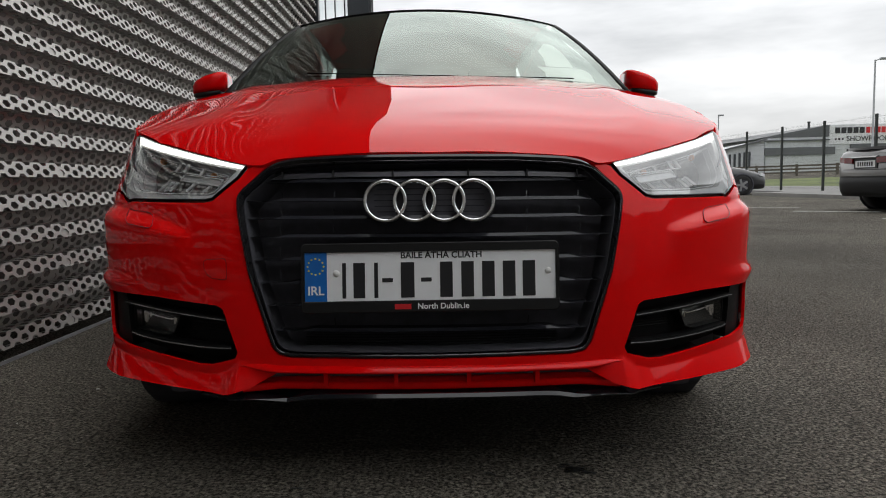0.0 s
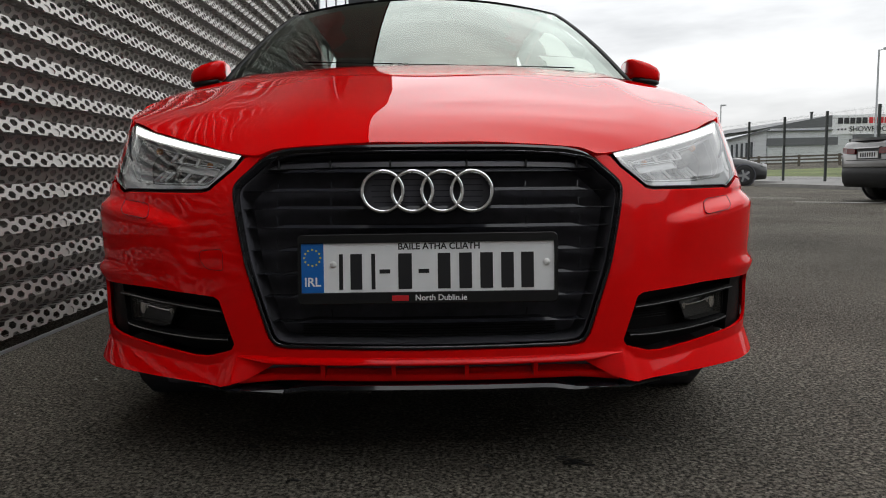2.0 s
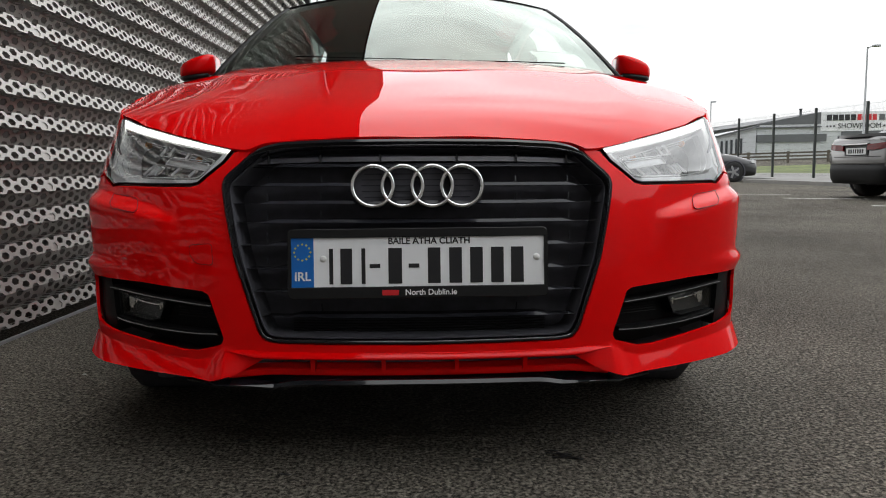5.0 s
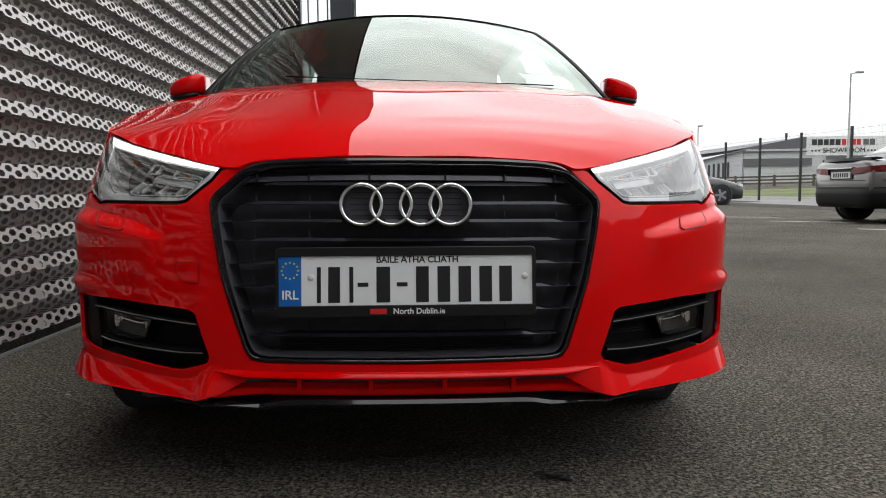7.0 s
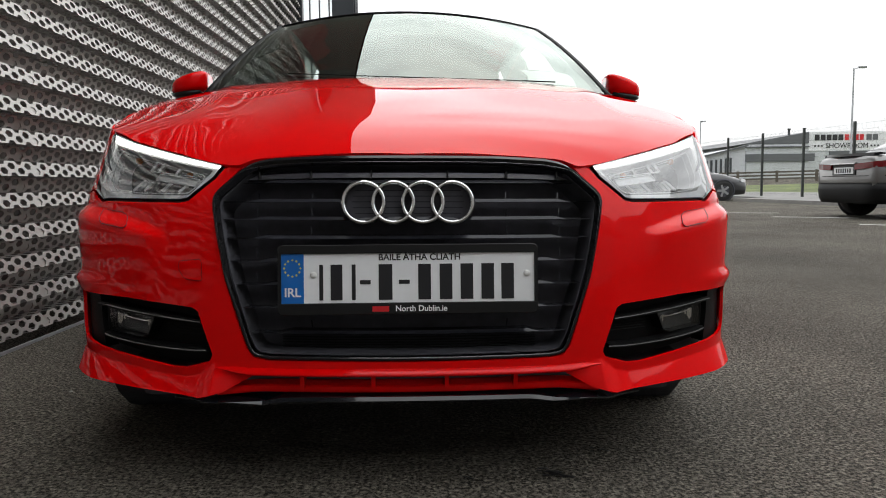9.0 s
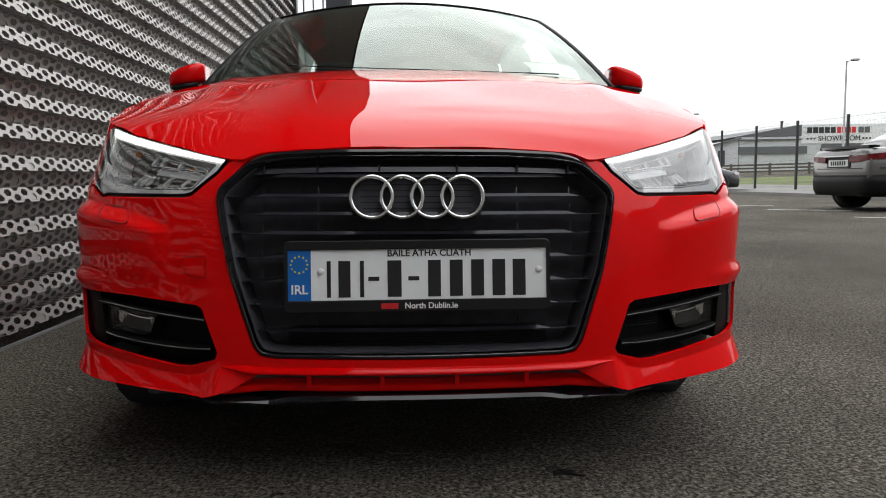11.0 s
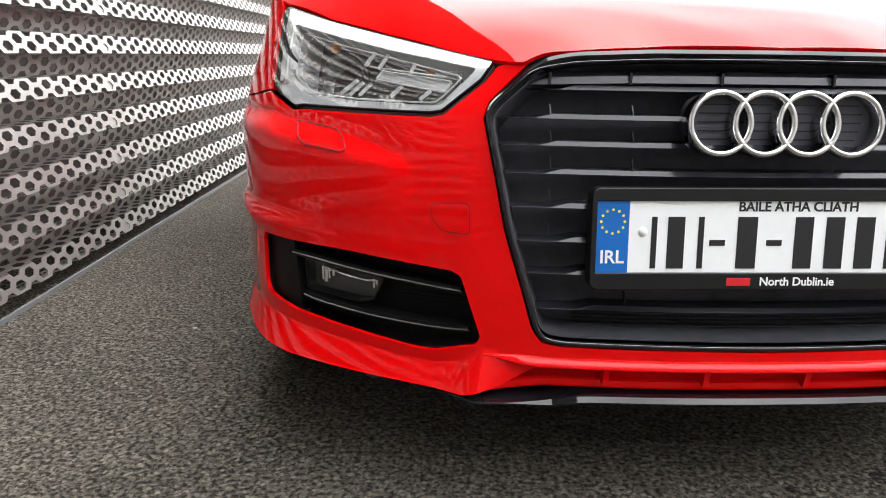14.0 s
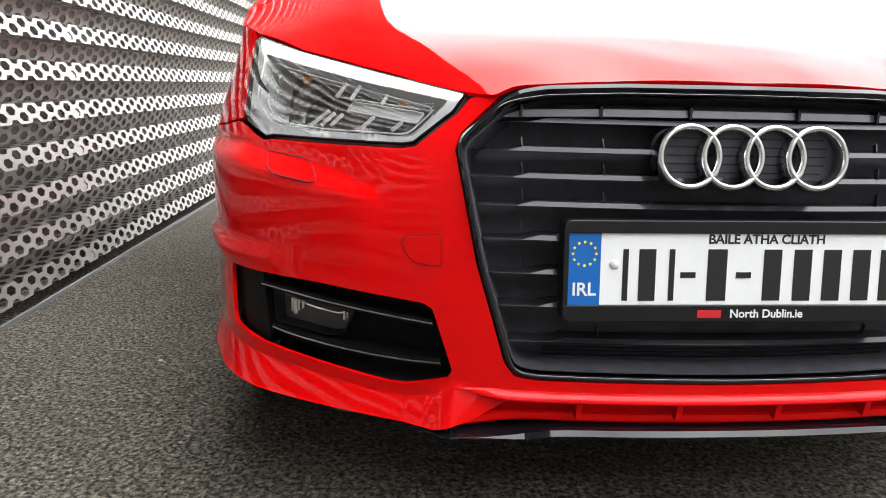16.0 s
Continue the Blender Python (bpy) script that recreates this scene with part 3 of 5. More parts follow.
def skin(u, z):
    """Bumper, wings and doors: u metres round the car from the middle of its nose, z up."""
    a = abs(u)
    x, y = np.interp(a, PLAN_S, PLAN[:, 0]), np.interp(a, PLAN_S, PLAN[:, 1])
    at = stepped(a, z)
    lean = np.interp(at, LEAN[:, 0], LEAN[:, 1])
    y += lean * (1 + 2.2 * min(x, 0.76) ** 2 * smooth(0.45, 0.58, at)) * (1 - smooth(0.85, 1.25, a))
    x -= 0.060 * smooth(0.60, 0.83, z) * smooth(0.80, 1.15, a)
    x -= 0.05 * (1 - smooth(0.10, 0.34, z)) * smooth(0.95, 1.3, a)
    out = 0.014 * math.exp(-((z - 0.437) / (0.015 if z > 0.437 else 0.024)) ** 2) * smooth(0.64, 0.90, a) * (1 - smooth(1.0, 1.15, a))
    top = float(np.interp(a, [q[0] for q in LIP], [q[1] for q in LIP]))
    out += 0.60 * max(0.0, top - z) * max(0.0, min(1.0, (a - 0.31) / 0.12)) * (1 - 0.45 * smooth(0.72, 0.95, a)) * (1 - smooth(1.0, 1.15, a))
    out += belly(a, z)
    k = np.interp(a + 0.01, PLAN_S, PLAN[:, 0]) - np.interp(a - 0.01, PLAN_S, PLAN[:, 0])
    j = np.interp(a + 0.01, PLAN_S, PLAN[:, 1]) - np.interp(a - 0.01, PLAN_S, PLAN[:, 1])
    d = math.hypot(k, j) + 1e-9
    return np.array([math.copysign(x + out * j / d, u), y - out * k / d, z])


RIDGE = spline([(0.0, 0.69), (0.05, 0.719), (0.1, 0.752), (0.2, 0.80), (0.3, 0.833), (0.45, 0.878), (0.7, 0.949), (0.8, 0.975), (1.0, 1.017), (1.1, 1.035), (1.3, 1.058)])
DROOP = spline([(0.0, 0.5), (0.05, 0.5), (0.096, 0.48), (0.129, 0.355), (0.189, 0.267), (0.271, 0.193), (0.375, 0.14), (0.7, 0.135), (1.0, 0.130), (1.3, 0.130)])
RIDGE, DROOP = soft(RIDGE, 0.035), soft(DROOP, 0.025)


def bonnet_z(x, y):
    crease = 0.006 * math.exp(-((abs(x) - 0.50 - 0.10 * y) / 0.05) ** 2) * smooth(0.15, 0.5, y)
    return np.interp(y, RIDGE[:, 0], RIDGE[:, 1]) - np.interp(y, DROOP[:, 0], DROOP[:, 1]) * abs(x) ** 2.5 + crease


def bonnet_skin(x, y):
    return np.array([x, y, bonnet_z(x, y)])


def wing_edge(y):
    """Where the bonnet's side edge meets the wing at y: (u, x, z)."""
    u, x = 0.5 + y, 0.78
    for _ in range(25):
        z = bonnet_z(x, y)
        p = skin(u, z)
        u += (y - p[1]) * 0.8
        x = skin(u, z)[0]
    return u, x, bonnet_z(x, y)


CAR = Matrix.Translation((-0.003, 0, 0)) @ Matrix.Rotation(radians(1.4), 4, "Z") @ Matrix.Rotation(radians(0.8), 4, "Y")
car = empty("hatchback_car", CAR, "bright red glossy hatchback car with black grille, parked facing out", "car")


def both(points):
    """A half outline closed by its mirror."""
    return points + [(-a, b) for a, b in reversed(points) if a > 1e-6]


def flip(points):
    return [(-a, b) for a, b in points]


HEAD = [(0.401, 0.700), (0.473, 0.715), (0.567, 0.735), (0.678, 0.759), (0.780, 0.786), (0.796, 0.780), (0.806, 0.714), (0.807, 0.659), (0.796, 0.644),
        (0.747, 0.624), (0.730, 0.627), (0.613, 0.626), (0.498, 0.626), (0.480, 0.629), (0.420, 0.674)]
GRILLE = [(0, 0.722), (0.18, 0.721), (0.29, 0.716), (0.326, 0.708), (0.348, 0.692), (0.408, 0.640), (0.4150, 0.621), (0.384, 0.467), (0.3375, 0.318),
          (0.324, 0.300), (0.295, 0.295), (0, 0.293)]
FOG = [(0.832, 0.411), (0.635, 0.410), (0.462, 0.400), (0.448, 0.393), (0.416, 0.300), (0.424, 0.286), (0.487, 0.268), (0.519, 0.267), (0.752, 0.289),
       (0.800, 0.297), (0.834, 0.304), (0.845, 0.318), (0.846, 0.395)]
SLOT = [(0, 0.264), (0.30, 0.262), (0.328, 0.259), (0.386, 0.226), (0.30, 0.229), (0, 0.230)]

# bumper: one red sheet round the grille, with openings
low = [(0, 0.264), (0.30, 0.262), (0.328, 0.259), (0.386, 0.226), (0.439, 0.211), (0.53, 0.213), (0.632, 0.215), (0.751, 0.217), (0.863, 0.225), (1.05, 0.228),
       (1.10, 0.36), (1.085, 0.50), (1.045, 0.60), (1.02, 0.625), (0.90, 0.633)]
under = [(0.813, 0.642), (0.799, 0.637), (0.749, 0.617), (0.730, 0.620), (0.613, 0.619), (0.497, 0.619), (0.476, 0.623), (0.414, 0.670), (0.395, 0.692), (0.378, 0.6965), (0.353, 0.6965)]
mouth = [(0.409, 0.644), (0.4175, 0.621), (0.3865, 0.467), (0.340, 0.317), (0.3255, 0.2975), (0.296, 0.2925), (0, 0.2905)]
half = low + under + mouth
outline = half + [(-a, b) for a, b in reversed(half[1:-1])]
bumper = panel("front_bumper", outline, skin, RED, car, 0.008, 0.007, "glossy red front bumper",
               holes=[rounded(FOG, 0.004), rounded(flip(FOG), 0.004)],
               creases=[turn([(a, z + d) for a, z in line]) for turn in (list, flip) for line, d in
                        [(LIP[:-1], 0.0), (LIP[2:-1], 0.003), (LIP[2:-1], -0.003)] + [([(a, shelf(a) + side * shelf_width(a)) for a in np.arange(0.56, 0.95, 0.02)], e) for side in (-1, 1) for e in (-0.006, -0.002, 0.002, 0.006)]] + [[(0.414, 0.279), (0.437, 0.217)], [(-0.414, 0.279), (-0.437, 0.217)]])

# bonnet
rim = [(0, 0.054), (0.2, 0.064), (0.29, 0.0765), (0.315, 0.082), (0.332, 0.0835), (0.346, 0.0805), (0.358, 0.0765), (0.364, 0.0770), (0.382, 0.0845), (0.402, 0.0955), (0.467, 0.133), (0.554, 0.193), (0.651, 0.275), (0.735, 0.372)]
side = [(wing_edge(y)[1] - 0.003, y) for y in (0.42, 0.5, 0.6, 0.7, 0.8, 0.9, 1.0, 1.1, 1.18)]
back = [(0.70, 1.195), (0.60, 1.165), (0.45, 1.125), (0.3, 1.10), (0.15, 1.083), (0, 1.078)]
half = rim + side + back
bonnet = panel("bonnet", half + [(-a, b) for a, b in reversed(half[1:-1])], bonnet_skin, RED, car, 0.02, 0.006, "red bonnet reflecting sky and wall")

# wings, doors, rear quarters
ARCH_Y, ARCH_R, TYRE_R = 0.80, 0.345, 0.31


def arch(yc, u_of):
    return [(u_of(yc + ARCH_R * math.cos(a)), 0.315 + ARCH_R * math.sin(a)) for a in np.linspace(math.radians(200), math.radians(-20), 18)]


def u_at(y):
    return float(np.interp(y, PLAN[:, 1], PLAN_S))


edge = [wing_edge(y) for y in (0.40, 0.45, 0.5, 0.6, 0.7, 0.8, 0.9, 1.0, 1.1, 1.2)]
wing = [(0.8095, 0.648), (0.8085, 0.716), (0.7985, 0.782)] + [(u, z) for u, x, z in edge] + [(u_at(1.26), 0.93), (u_at(1.25), 0.24)]
wing += [q for q in arch(ARCH_Y, u_at)[::-1]][1:-1] + [(1.105, 0.50), (1.06, 0.602), (1.03, 0.628), (0.905, 0.6358)]
door = [(u_at(1.255), 0.24), (u_at(1.265), 0.93), (u_at(2.45), 0.93), (u_at(2.50), 0.60), (u_at(2.42), 0.24)]
quarter = [(u_at(2.425), 0.24), (u_at(2.505), 0.60), (u_at(2.455), 0.93), (u_at(3.45), 0.93), (u_at(3.68), 0.80), (u_at(3.66), 0.30)] + arch(3.27, u_at)[::-1][1:-1]
for turn in (lambda q: q, flip):
    panel("wing", turn(wing), skin, RED, car, 0.03, 0.008)
    d = panel("door", turn(door), skin, RED, car, 0.06, 0.02)
    panel("rear_quarter", turn(quarter), skin, RED, car, 0.06, 0.02)
    panel("sill", turn([(u_at(1.12), 0.17), (u_at(1.15), 0.236), (u_at(2.95), 0.236), (u_at(2.92), 0.17)]), skin, SATIN_BLACK, car, 0.06, 0.02)
panel("underbody", [(-0.72, 0.22), (0.72, 0.22), (0.74, 3.6), (-0.74, 3.6)], lambda x, y: np.array([x, y, 0.21]), MATT_BLACK, car, 0.3, 0.02)
panel("tailgate", [(-0.70, 0.30), (0.70, 0.30), (0.72, 0.80), (0.62, 1.25), (-0.62, 1.25), (-0.72, 0.80)],
      lambda x, z: np.array([-x, 3.93 - 0.25 * x * x - 0.35 * max(0, z - 0.8), z]), RED, car, 0.08, 0.03)


# ---- glass house ----
def screen(s, t):
    x = s * (0.735 - 0.145 * t) + 0.003
    y = 1.075 + 0.655 * t + 0.16 * s * s - 0.03 * s * s * t
    z = 1.0 + 0.41 * t + 0.022 * s * s - 0.065 * s * s * t + 0.035 * 4 * t * (1 - t) * 0.5
    return np.array([x, y, z])


windscreen = panel("windscreen", [(-0.985, -0.09), (0.985, -0.09), (0.965, 0.985), (-0.965, 0.985)], screen, SCREEN_GLASS, car, 0.07, 0.0, "tinted windscreen reflecting clouds and wall")
for s in (-1, 1):
    a = [screen(s * 0.985, t) for t in np.linspace(-0.10, 1.0, 14)]
    part("pillar", sweep_bm(a, [(-0.010, -0.03), (0.010, -0.03), (0.010, 0.002), (0.006, 0.005), (-0.006, 0.005), (-0.010, 0.002)]), FOG_BLACK, car, "black windscreen pillar", True)
part("cowl", sweep_bm([screen(s, -0.012) + np.array([0, -0.02, -0.052]) for s in np.linspace(-0.98, 0.98, 21)], [(-0.03, -0.01), (0.02, -0.01), (0.02, 0.01), (-0.03, 0.012)]), SATIN_BLACK, car)
wiper = [screen(a, 0.072 - 0.046 * a + 0.02 * a * a - 0.03 * max(0.0, a - 0.5)) + np.array([0.0, -0.004, 0.005]) for a in np.linspace(-0.62, 0.735, 25)]
blade = part("wiper", tube_bm(wiper, 0.0017, 6), FOG_BLACK, car, "thin black wiper lying along the glass", True)
part("wiper_tip", tube_bm(wiper[21:], 0.0024, 6), FOG_BLACK, blade, "", True)
header = [screen(s, 0.99) for s in np.linspace(-1, 1, 25)]
part("roof_seal", tube_bm([h + np.array([0, 0.002, 0.003]) for h in header], 0.0035, 6), FOG_BLACK, car, "thin black strip along the roof edge", True)


def roof_skin(x, y):
    f = smooth(1.7, 2.3, y)
    return np.array([x, y, 1.408 + 0.02 * f - 0.10 * smooth(2.6, 3.7, y) - 0.14 * x * x * (1 + 0.1 * f) - 0.25 * max(0, abs(x) - 0.5) ** 1.5])


panel("roof", [(-0.55, 1.845)] + [(float(h[0]), float(h[1]) + 0.002) for h in header[1:-1]] + [(0.55, 1.845), (0.57, 2.5), (0.52, 3.6), (-0.52, 3.6), (-0.57, 2.5)], roof_skin, GLOSS_BLACK, car, 0.06, 0.02, "gloss black roof")
for s in (-1, 1):
    f = (lambda q: q) if s > 0 else flip
    panel("side_window", f([(1.32, 0.0), (1.85, 1.0), (2.9, 1.0), (3.35, 0.15), (3.3, 0.0)]) if s > 0 else [(1.32, 0.0), (1.85, 1.0), (2.9, 1.0), (3.35, 0.15), (3.3, 0.0)],
          (lambda y, t, s=s: np.array([s * (0.785 - 0.235 * t), y, 0.985 + 0.375 * t])), DARK_GLASS, car, 0.12, 0.004)
panel("rear_window", [(-0.55, 0), (0.55, 0), (0.46, 1), (-0.46, 1)], lambda x, t: np.array([-x, 3.78 - 0.28 * t, 1.0 + 0.32 * t]), DARK_GLASS, car, 0.2, 0.004)

# ---- headlights ----
def along(points, n, lift=0.0):
    """Points on the skin along a run of (u, z), lifted off it."""
    q = spline(points, 10)
    q = q[np.linspace(0, len(q) - 1, n).astype(int)]
    out = []
    for u, z in q:
        p = skin(u, z)
        nrm = np.cross(skin(u + 0.004, z) - skin(u - 0.004, z), skin(u, z + 0.004) - skin(u, z - 0.004))
        out.append(p + nrm / np.linalg.norm(nrm) * lift)
    return out


def sunk(depth):
    def f(u, z):
        p = skin(u, z)
        nrm = np.cross(skin(u + 0.004, z) - skin(u - 0.004, z), skin(u, z + 0.004) - skin(u, z - 0.004))
        return p - nrm / np.linalg.norm(nrm) * depth
    return f


def strip(name, outer, inner, surface, mat, parent, label="", thick=0.006, step=0.02):
    """A band on a surface between two runs of points."""
    return panel(name, list(outer) + list(inner)[::-1], surface, mat, parent, step, thick, label)


def bowed(u, z):
    """The lamp's cover, which swells out of the skin between its edges."""
    a = max(0.0, abs(u) - 0.40)
    half = 0.037 + 0.105 * a
    k = max(0.0, 1 - ((z - 0.664 - 0.105 * a) / half) ** 2)
    return sunk(-0.009 * k * min(1.0, half / 0.06))(u, z)


TOP = [(0.404, 0.699), (0.473, 0.713), (0.567, 0.733), (0.678, 0.757), (0.787, 0.783)]
TOP_LOW = [(0.412, 0.6945), (0.475, 0.7045), (0.567, 0.7205), (0.675, 0.7415), (0.777, 0.763)]
for s in (1, -1):
    turn = (lambda q: q) if s > 0 else flip
    lamp = panel("headlight", turn(HEAD), sunk(0.075), LAMP_DARK, car, 0.03, 0.0, "headlamp with bright white strip along its top")
    panel("lamp_surround", turn(HEAD), skin, SATIN_BLACK, lamp, 0.03, 0.008, "thin black seal round the lamp", -0.001, [turn(inset(HEAD, 0.0032))])
    panel("lens", turn(inset(HEAD, 0.0025)), bowed, LENS, lamp, 0.012, 0.0, "clear bowed lamp cover", 0.0)
    panel("lamp_trim", turn(inset(HEAD, 0.0025)), sunk(0.010), SILVER, lamp, 0.02, 0.07, "silver trim inside the lamp", 0.0,
          [turn(rounded([(0.428, 0.6925), (0.567, 0.7165), (0.672, 0.738), (0.771, 0.759), (0.780, 0.70), (0.778, 0.676), (0.742, 0.648), (0.645, 0.640), (0.498, 0.638), (0.482, 0.641)], 0.006))])
    panel("light_strip", turn(TOP + TOP_LOW[::-1]), sunk(0.005), DRL, lamp, 0.02, 0.008, "glowing white daytime running strip")
    panel("side_strip", turn([(0.790, 0.778), (0.772, 0.752), (0.783, 0.70), (0.783, 0.668), (0.799, 0.660), (0.800, 0.71)]), sunk(0.006), LIGHT_GUIDE, lamp, 0.02, 0.004, "white light guide at the outer end")
    # added dark arc that imitates a reflection in the cover, no lamp part
    panel("lens_reflection_arc", turn(rounded([(0.793, 0.752), (0.795, 0.728), (0.780, 0.706), (0.750, 0.691), (0.749, 0.694), (0.772, 0.712), (0.785, 0.732), (0.788, 0.753)], 0.002)), sunk(0.001), REFLECTION_ARC, lamp, 0.012, 0.002, "blue-black arc drawn for a dark reflection in the lamp cover")
    # projector bowl behind the outer half
    c = np.array(sunk(0.075)(s * 0.70, 0.70))
    bm = lathe_bm([(0.043, -0.002), (0.046, 0.006), (0.040, 0.012), (0.032, -0.012), (0.022, -0.022), (0.004, -0.026)], 28, "y")
    for v in bm.verts:
        v.co = Matrix.Rotation(radians(28 * s), 3, "Z") @ v.co
        v.co += Vector(c) + Vector((0, -0.012, 0))
    part("projector_bowl", bm, BOWL, lamp, "dark mirrored bowl", True)
    loop = [(0.452, 0.684), (0.567, 0.708), (0.672, 0.729), (0.761, 0.749), (0.772, 0.70), (0.770, 0.678), (0.738, 0.655), (0.645, 0.648), (0.510, 0.646), (0.494, 0.648)]
    for d, r in ((0.020, 0.0014), (0.034, 0.0011)):
        path = [sunk(d)(*q) for q in turn([tuple(q) for q in dense(rounded(inset(loop, 0.2 * (d - 0.02)), 0.012), 0.02)])]
        part("trim_line", tube_bm(path, r, 5, True), SILVER, lamp, "", True)
    # stepped shelf with fins above and below it
    panel("shelf", turn([(0.588, 0.690), (0.471, 0.677), (0.481, 0.665), (0.599, 0.679)]), sunk(0.022), LAMP_SHELF, lamp, 0.02, 0.004, "grey ribbed shelf")
    for run in ([(0.620, 0.697), (0.58, 0.693), (0.53, 0.688), (0.480, 0.683)], [(0.599, 0.677), (0.56, 0.672), (0.52, 0.667), (0.481, 0.663)], [(0.588, 0.690), (0.53, 0.684), (0.471, 0.677)],
                [(0.471, 0.677), (0.476, 0.670), (0.481, 0.664)], [(0.588, 0.690), (0.594, 0.684), (0.599, 0.678)]):
        path = [sunk(0.020)(*q) for q in turn([tuple(q) for q in spline(run, 5)])]
        part("shelf_edge", tube_bm(path, 0.0015, 6), SILVER, lamp, "", True)
    for a, b in (((0.624, 0.698), (0.605, 0.719)), ((0.597, 0.695), (0.580, 0.716)), ((0.542, 0.688), (0.532, 0.703)), ((0.669, 0.656), (0.637, 0.677)), ((0.650, 0.6555), (0.626, 0.674)),
                 ((0.632, 0.655), (0.610, 0.673)), ((0.575, 0.654), (0.554, 0.671)), ((0.524, 0.652), (0.506, 0.665))):
        path = [sunk(0.024)(*q) for q in turn([a, b])]
        part("fin", sweep_bm(path, [(-0.0027, -0.008), (0.0027, -0.008), (0.0027, 0.008), (-0.0027, 0.008)], up=(0, 1, 0)), SILVER, lamp)
    for a, z, r in ((0.510, 0.692, 0.0075), (0.692, 0.729, 0.009)):
        bm = bmesh.new()
        bmesh.ops.create_uvsphere(bm, u_segments=12, v_segments=8, radius=r)
        bmesh.ops.translate(bm, verts=bm.verts, vec=Vector(sunk(0.032)(s * a, z)))
        part("amber_bulb", bm, AMBER, lamp, "amber indicator bulb", True)
    # fine reflector studs at the inner tip
    for r in range(3):
        for k in range(6):
            p0 = sunk(0.022)(s * (0.456 + 0.0055 * k), 0.6835 + 0.0042 * r)
            part("stud", box_bm([*(p0 - np.array([0.0014, 0.002, 0.0012]))], [*(p0 + np.array([0.0014, 0.002, 0.0012]))], 0.0004, 1), CHROME, lamp)

# ---- grille ----
grille = panel("grille", both(inset(GRILLE, 0.004)[:1] + GRILLE[1:-1] + [GRILLE[-1]]), sunk(0.075), MATT_BLACK, car, 0.03, 0.0, "black slatted radiator grille")
full = both(GRILLE)
base = [tuple(q) for q in dense(rounded(inset(full, 0.001), 0.014, 6), 0.012)]


def proud(q, lift):
    """A point of the frame, which stands further out of the skin towards its top."""
    u, z = q
    return sunk(-lift * (0.25 + 0.75 * smooth(0.36, 0.58, z)))(u, z)


def frame_band(name, steps, mat, label=""):
    """A band round the grille through (inset, lift) steps: two for the sides, two for the top."""
    rings = []
    for d, lift, d_top, lift_top in steps:
        ring = []
        for b, q, r in zip(base, inset(base, d), inset(base, d_top)):
            k = smooth(0.682, 0.716, b[1])
            ring.append(proud((q[0] + k * (r[0] - q[0]), q[1] + k * (r[1] - q[1])), lift + k * (lift_top - lift)))
        rings.append(ring)
    n = len(base)
    verts = [p for r in rings for p in r]
    faces = [(k * n + i, k * n + (i + 1) % n, (k + 1) * n + (i + 1) % n, (k + 1) * n + i) for k in range(len(rings) - 1) for i in range(n)]
    ob = link_mesh(name, verts, faces, mat, grille, label, True)
    ob.data.set_sharp_from_angle(angle=radians(18))
    return ob


frame_band("grille_frame", [(0.0, -0.022, 0.0, -0.024), (0.0, 0.006, 0.0004, -0.022), (0.0003, 0.0066, 0.0078, -0.020), (0.0012, 0.0085, 0.0082, 0.0040), (0.0080, 0.0120, 0.0212, 0.0082), (0.0087, 0.0120, 0.0222, 0.0080),
                            (0.0112, 0.0095, 0.0300, 0.0015), (0.0118, 0.0085, 0.0308, -0.0005), (0.0118, -0.020, 0.0308, -0.020)], GLOSS_BLACK, "gloss black bevelled frame round the grille")
frame_band("frame_edge", [(0.0116, 0.0090, 0.0306, 0.0002), (0.0120, 0.0096, 0.0310, 0.0008), (0.0127, 0.0096, 0.0317, 0.0008), (0.0131, 0.0088, 0.0321, -0.0002), (0.0131, -0.01, 0.0321, -0.01)], SLAT_EDGE, "thin satin line inside the frame")
panel("grille_lip", rounded(inset(full, 0.0140), 0.012), skin, MATT_BLACK, grille, 0.02, 0.075, "", -0.014, [rounded(inset(full, 0.0185), 0.012)])


def grille_edge(z):
    g = np.array(GRILLE[4:10])[::-1]
    return float(np.interp(z, g[:, 1], g[:, 0])) - 0.014


SLATS = (0.664, 0.624, 0.587, 0.548, 0.500, 0.451, 0.403, 0.349)
for z in SLATS:
    w = grille_edge(z)
    rings = []
    for u in np.r_[-w, np.linspace(-w + 0.058, -w + 0.084, 5), np.linspace(-w + 0.093, w - 0.093, 29), np.linspace(w - 0.084, w - 0.058, 5), w]:
        k = 0.04 + 0.96 * min(1.0, max(0.0, (w - 0.058 - abs(u)) / 0.026))
        p = sunk(0.0)(u, z)
        rings.append([p + np.array([0, 0.020 + a, b]) for a, b in ((0, -0.0030), (0.0050 * k, -0.0030 + 0.0062 * k), (0.036, -0.0028 + 0.0062 * k), (0.036, -0.0050), (0.006, -0.0046))])
    part("slat", loft_bm(rings), GRILLE_BLACK, grille, "", False)
# short webs in the gaps between the slats
for u in (-0.322, -0.205, 0.205, 0.322):
    for z in SLATS[1:]:
        if abs(u) < grille_edge(z) - 0.03:
            path = [sunk(0.026)(u + 0.002 * math.copysign(f, u), z + 0.008 + 0.017 * f) for f in (0.0, 0.5, 1.0)]
            part("web", sweep_bm(path, [(-0.0008, -0.004), (0.0008, -0.004), (0.0008, 0.004), (-0.0008, 0.004)], up=(0, -1, 0)), GRILLE_BLACK, grille)
# a top ledge with pointed ends, held by clips
rings = []
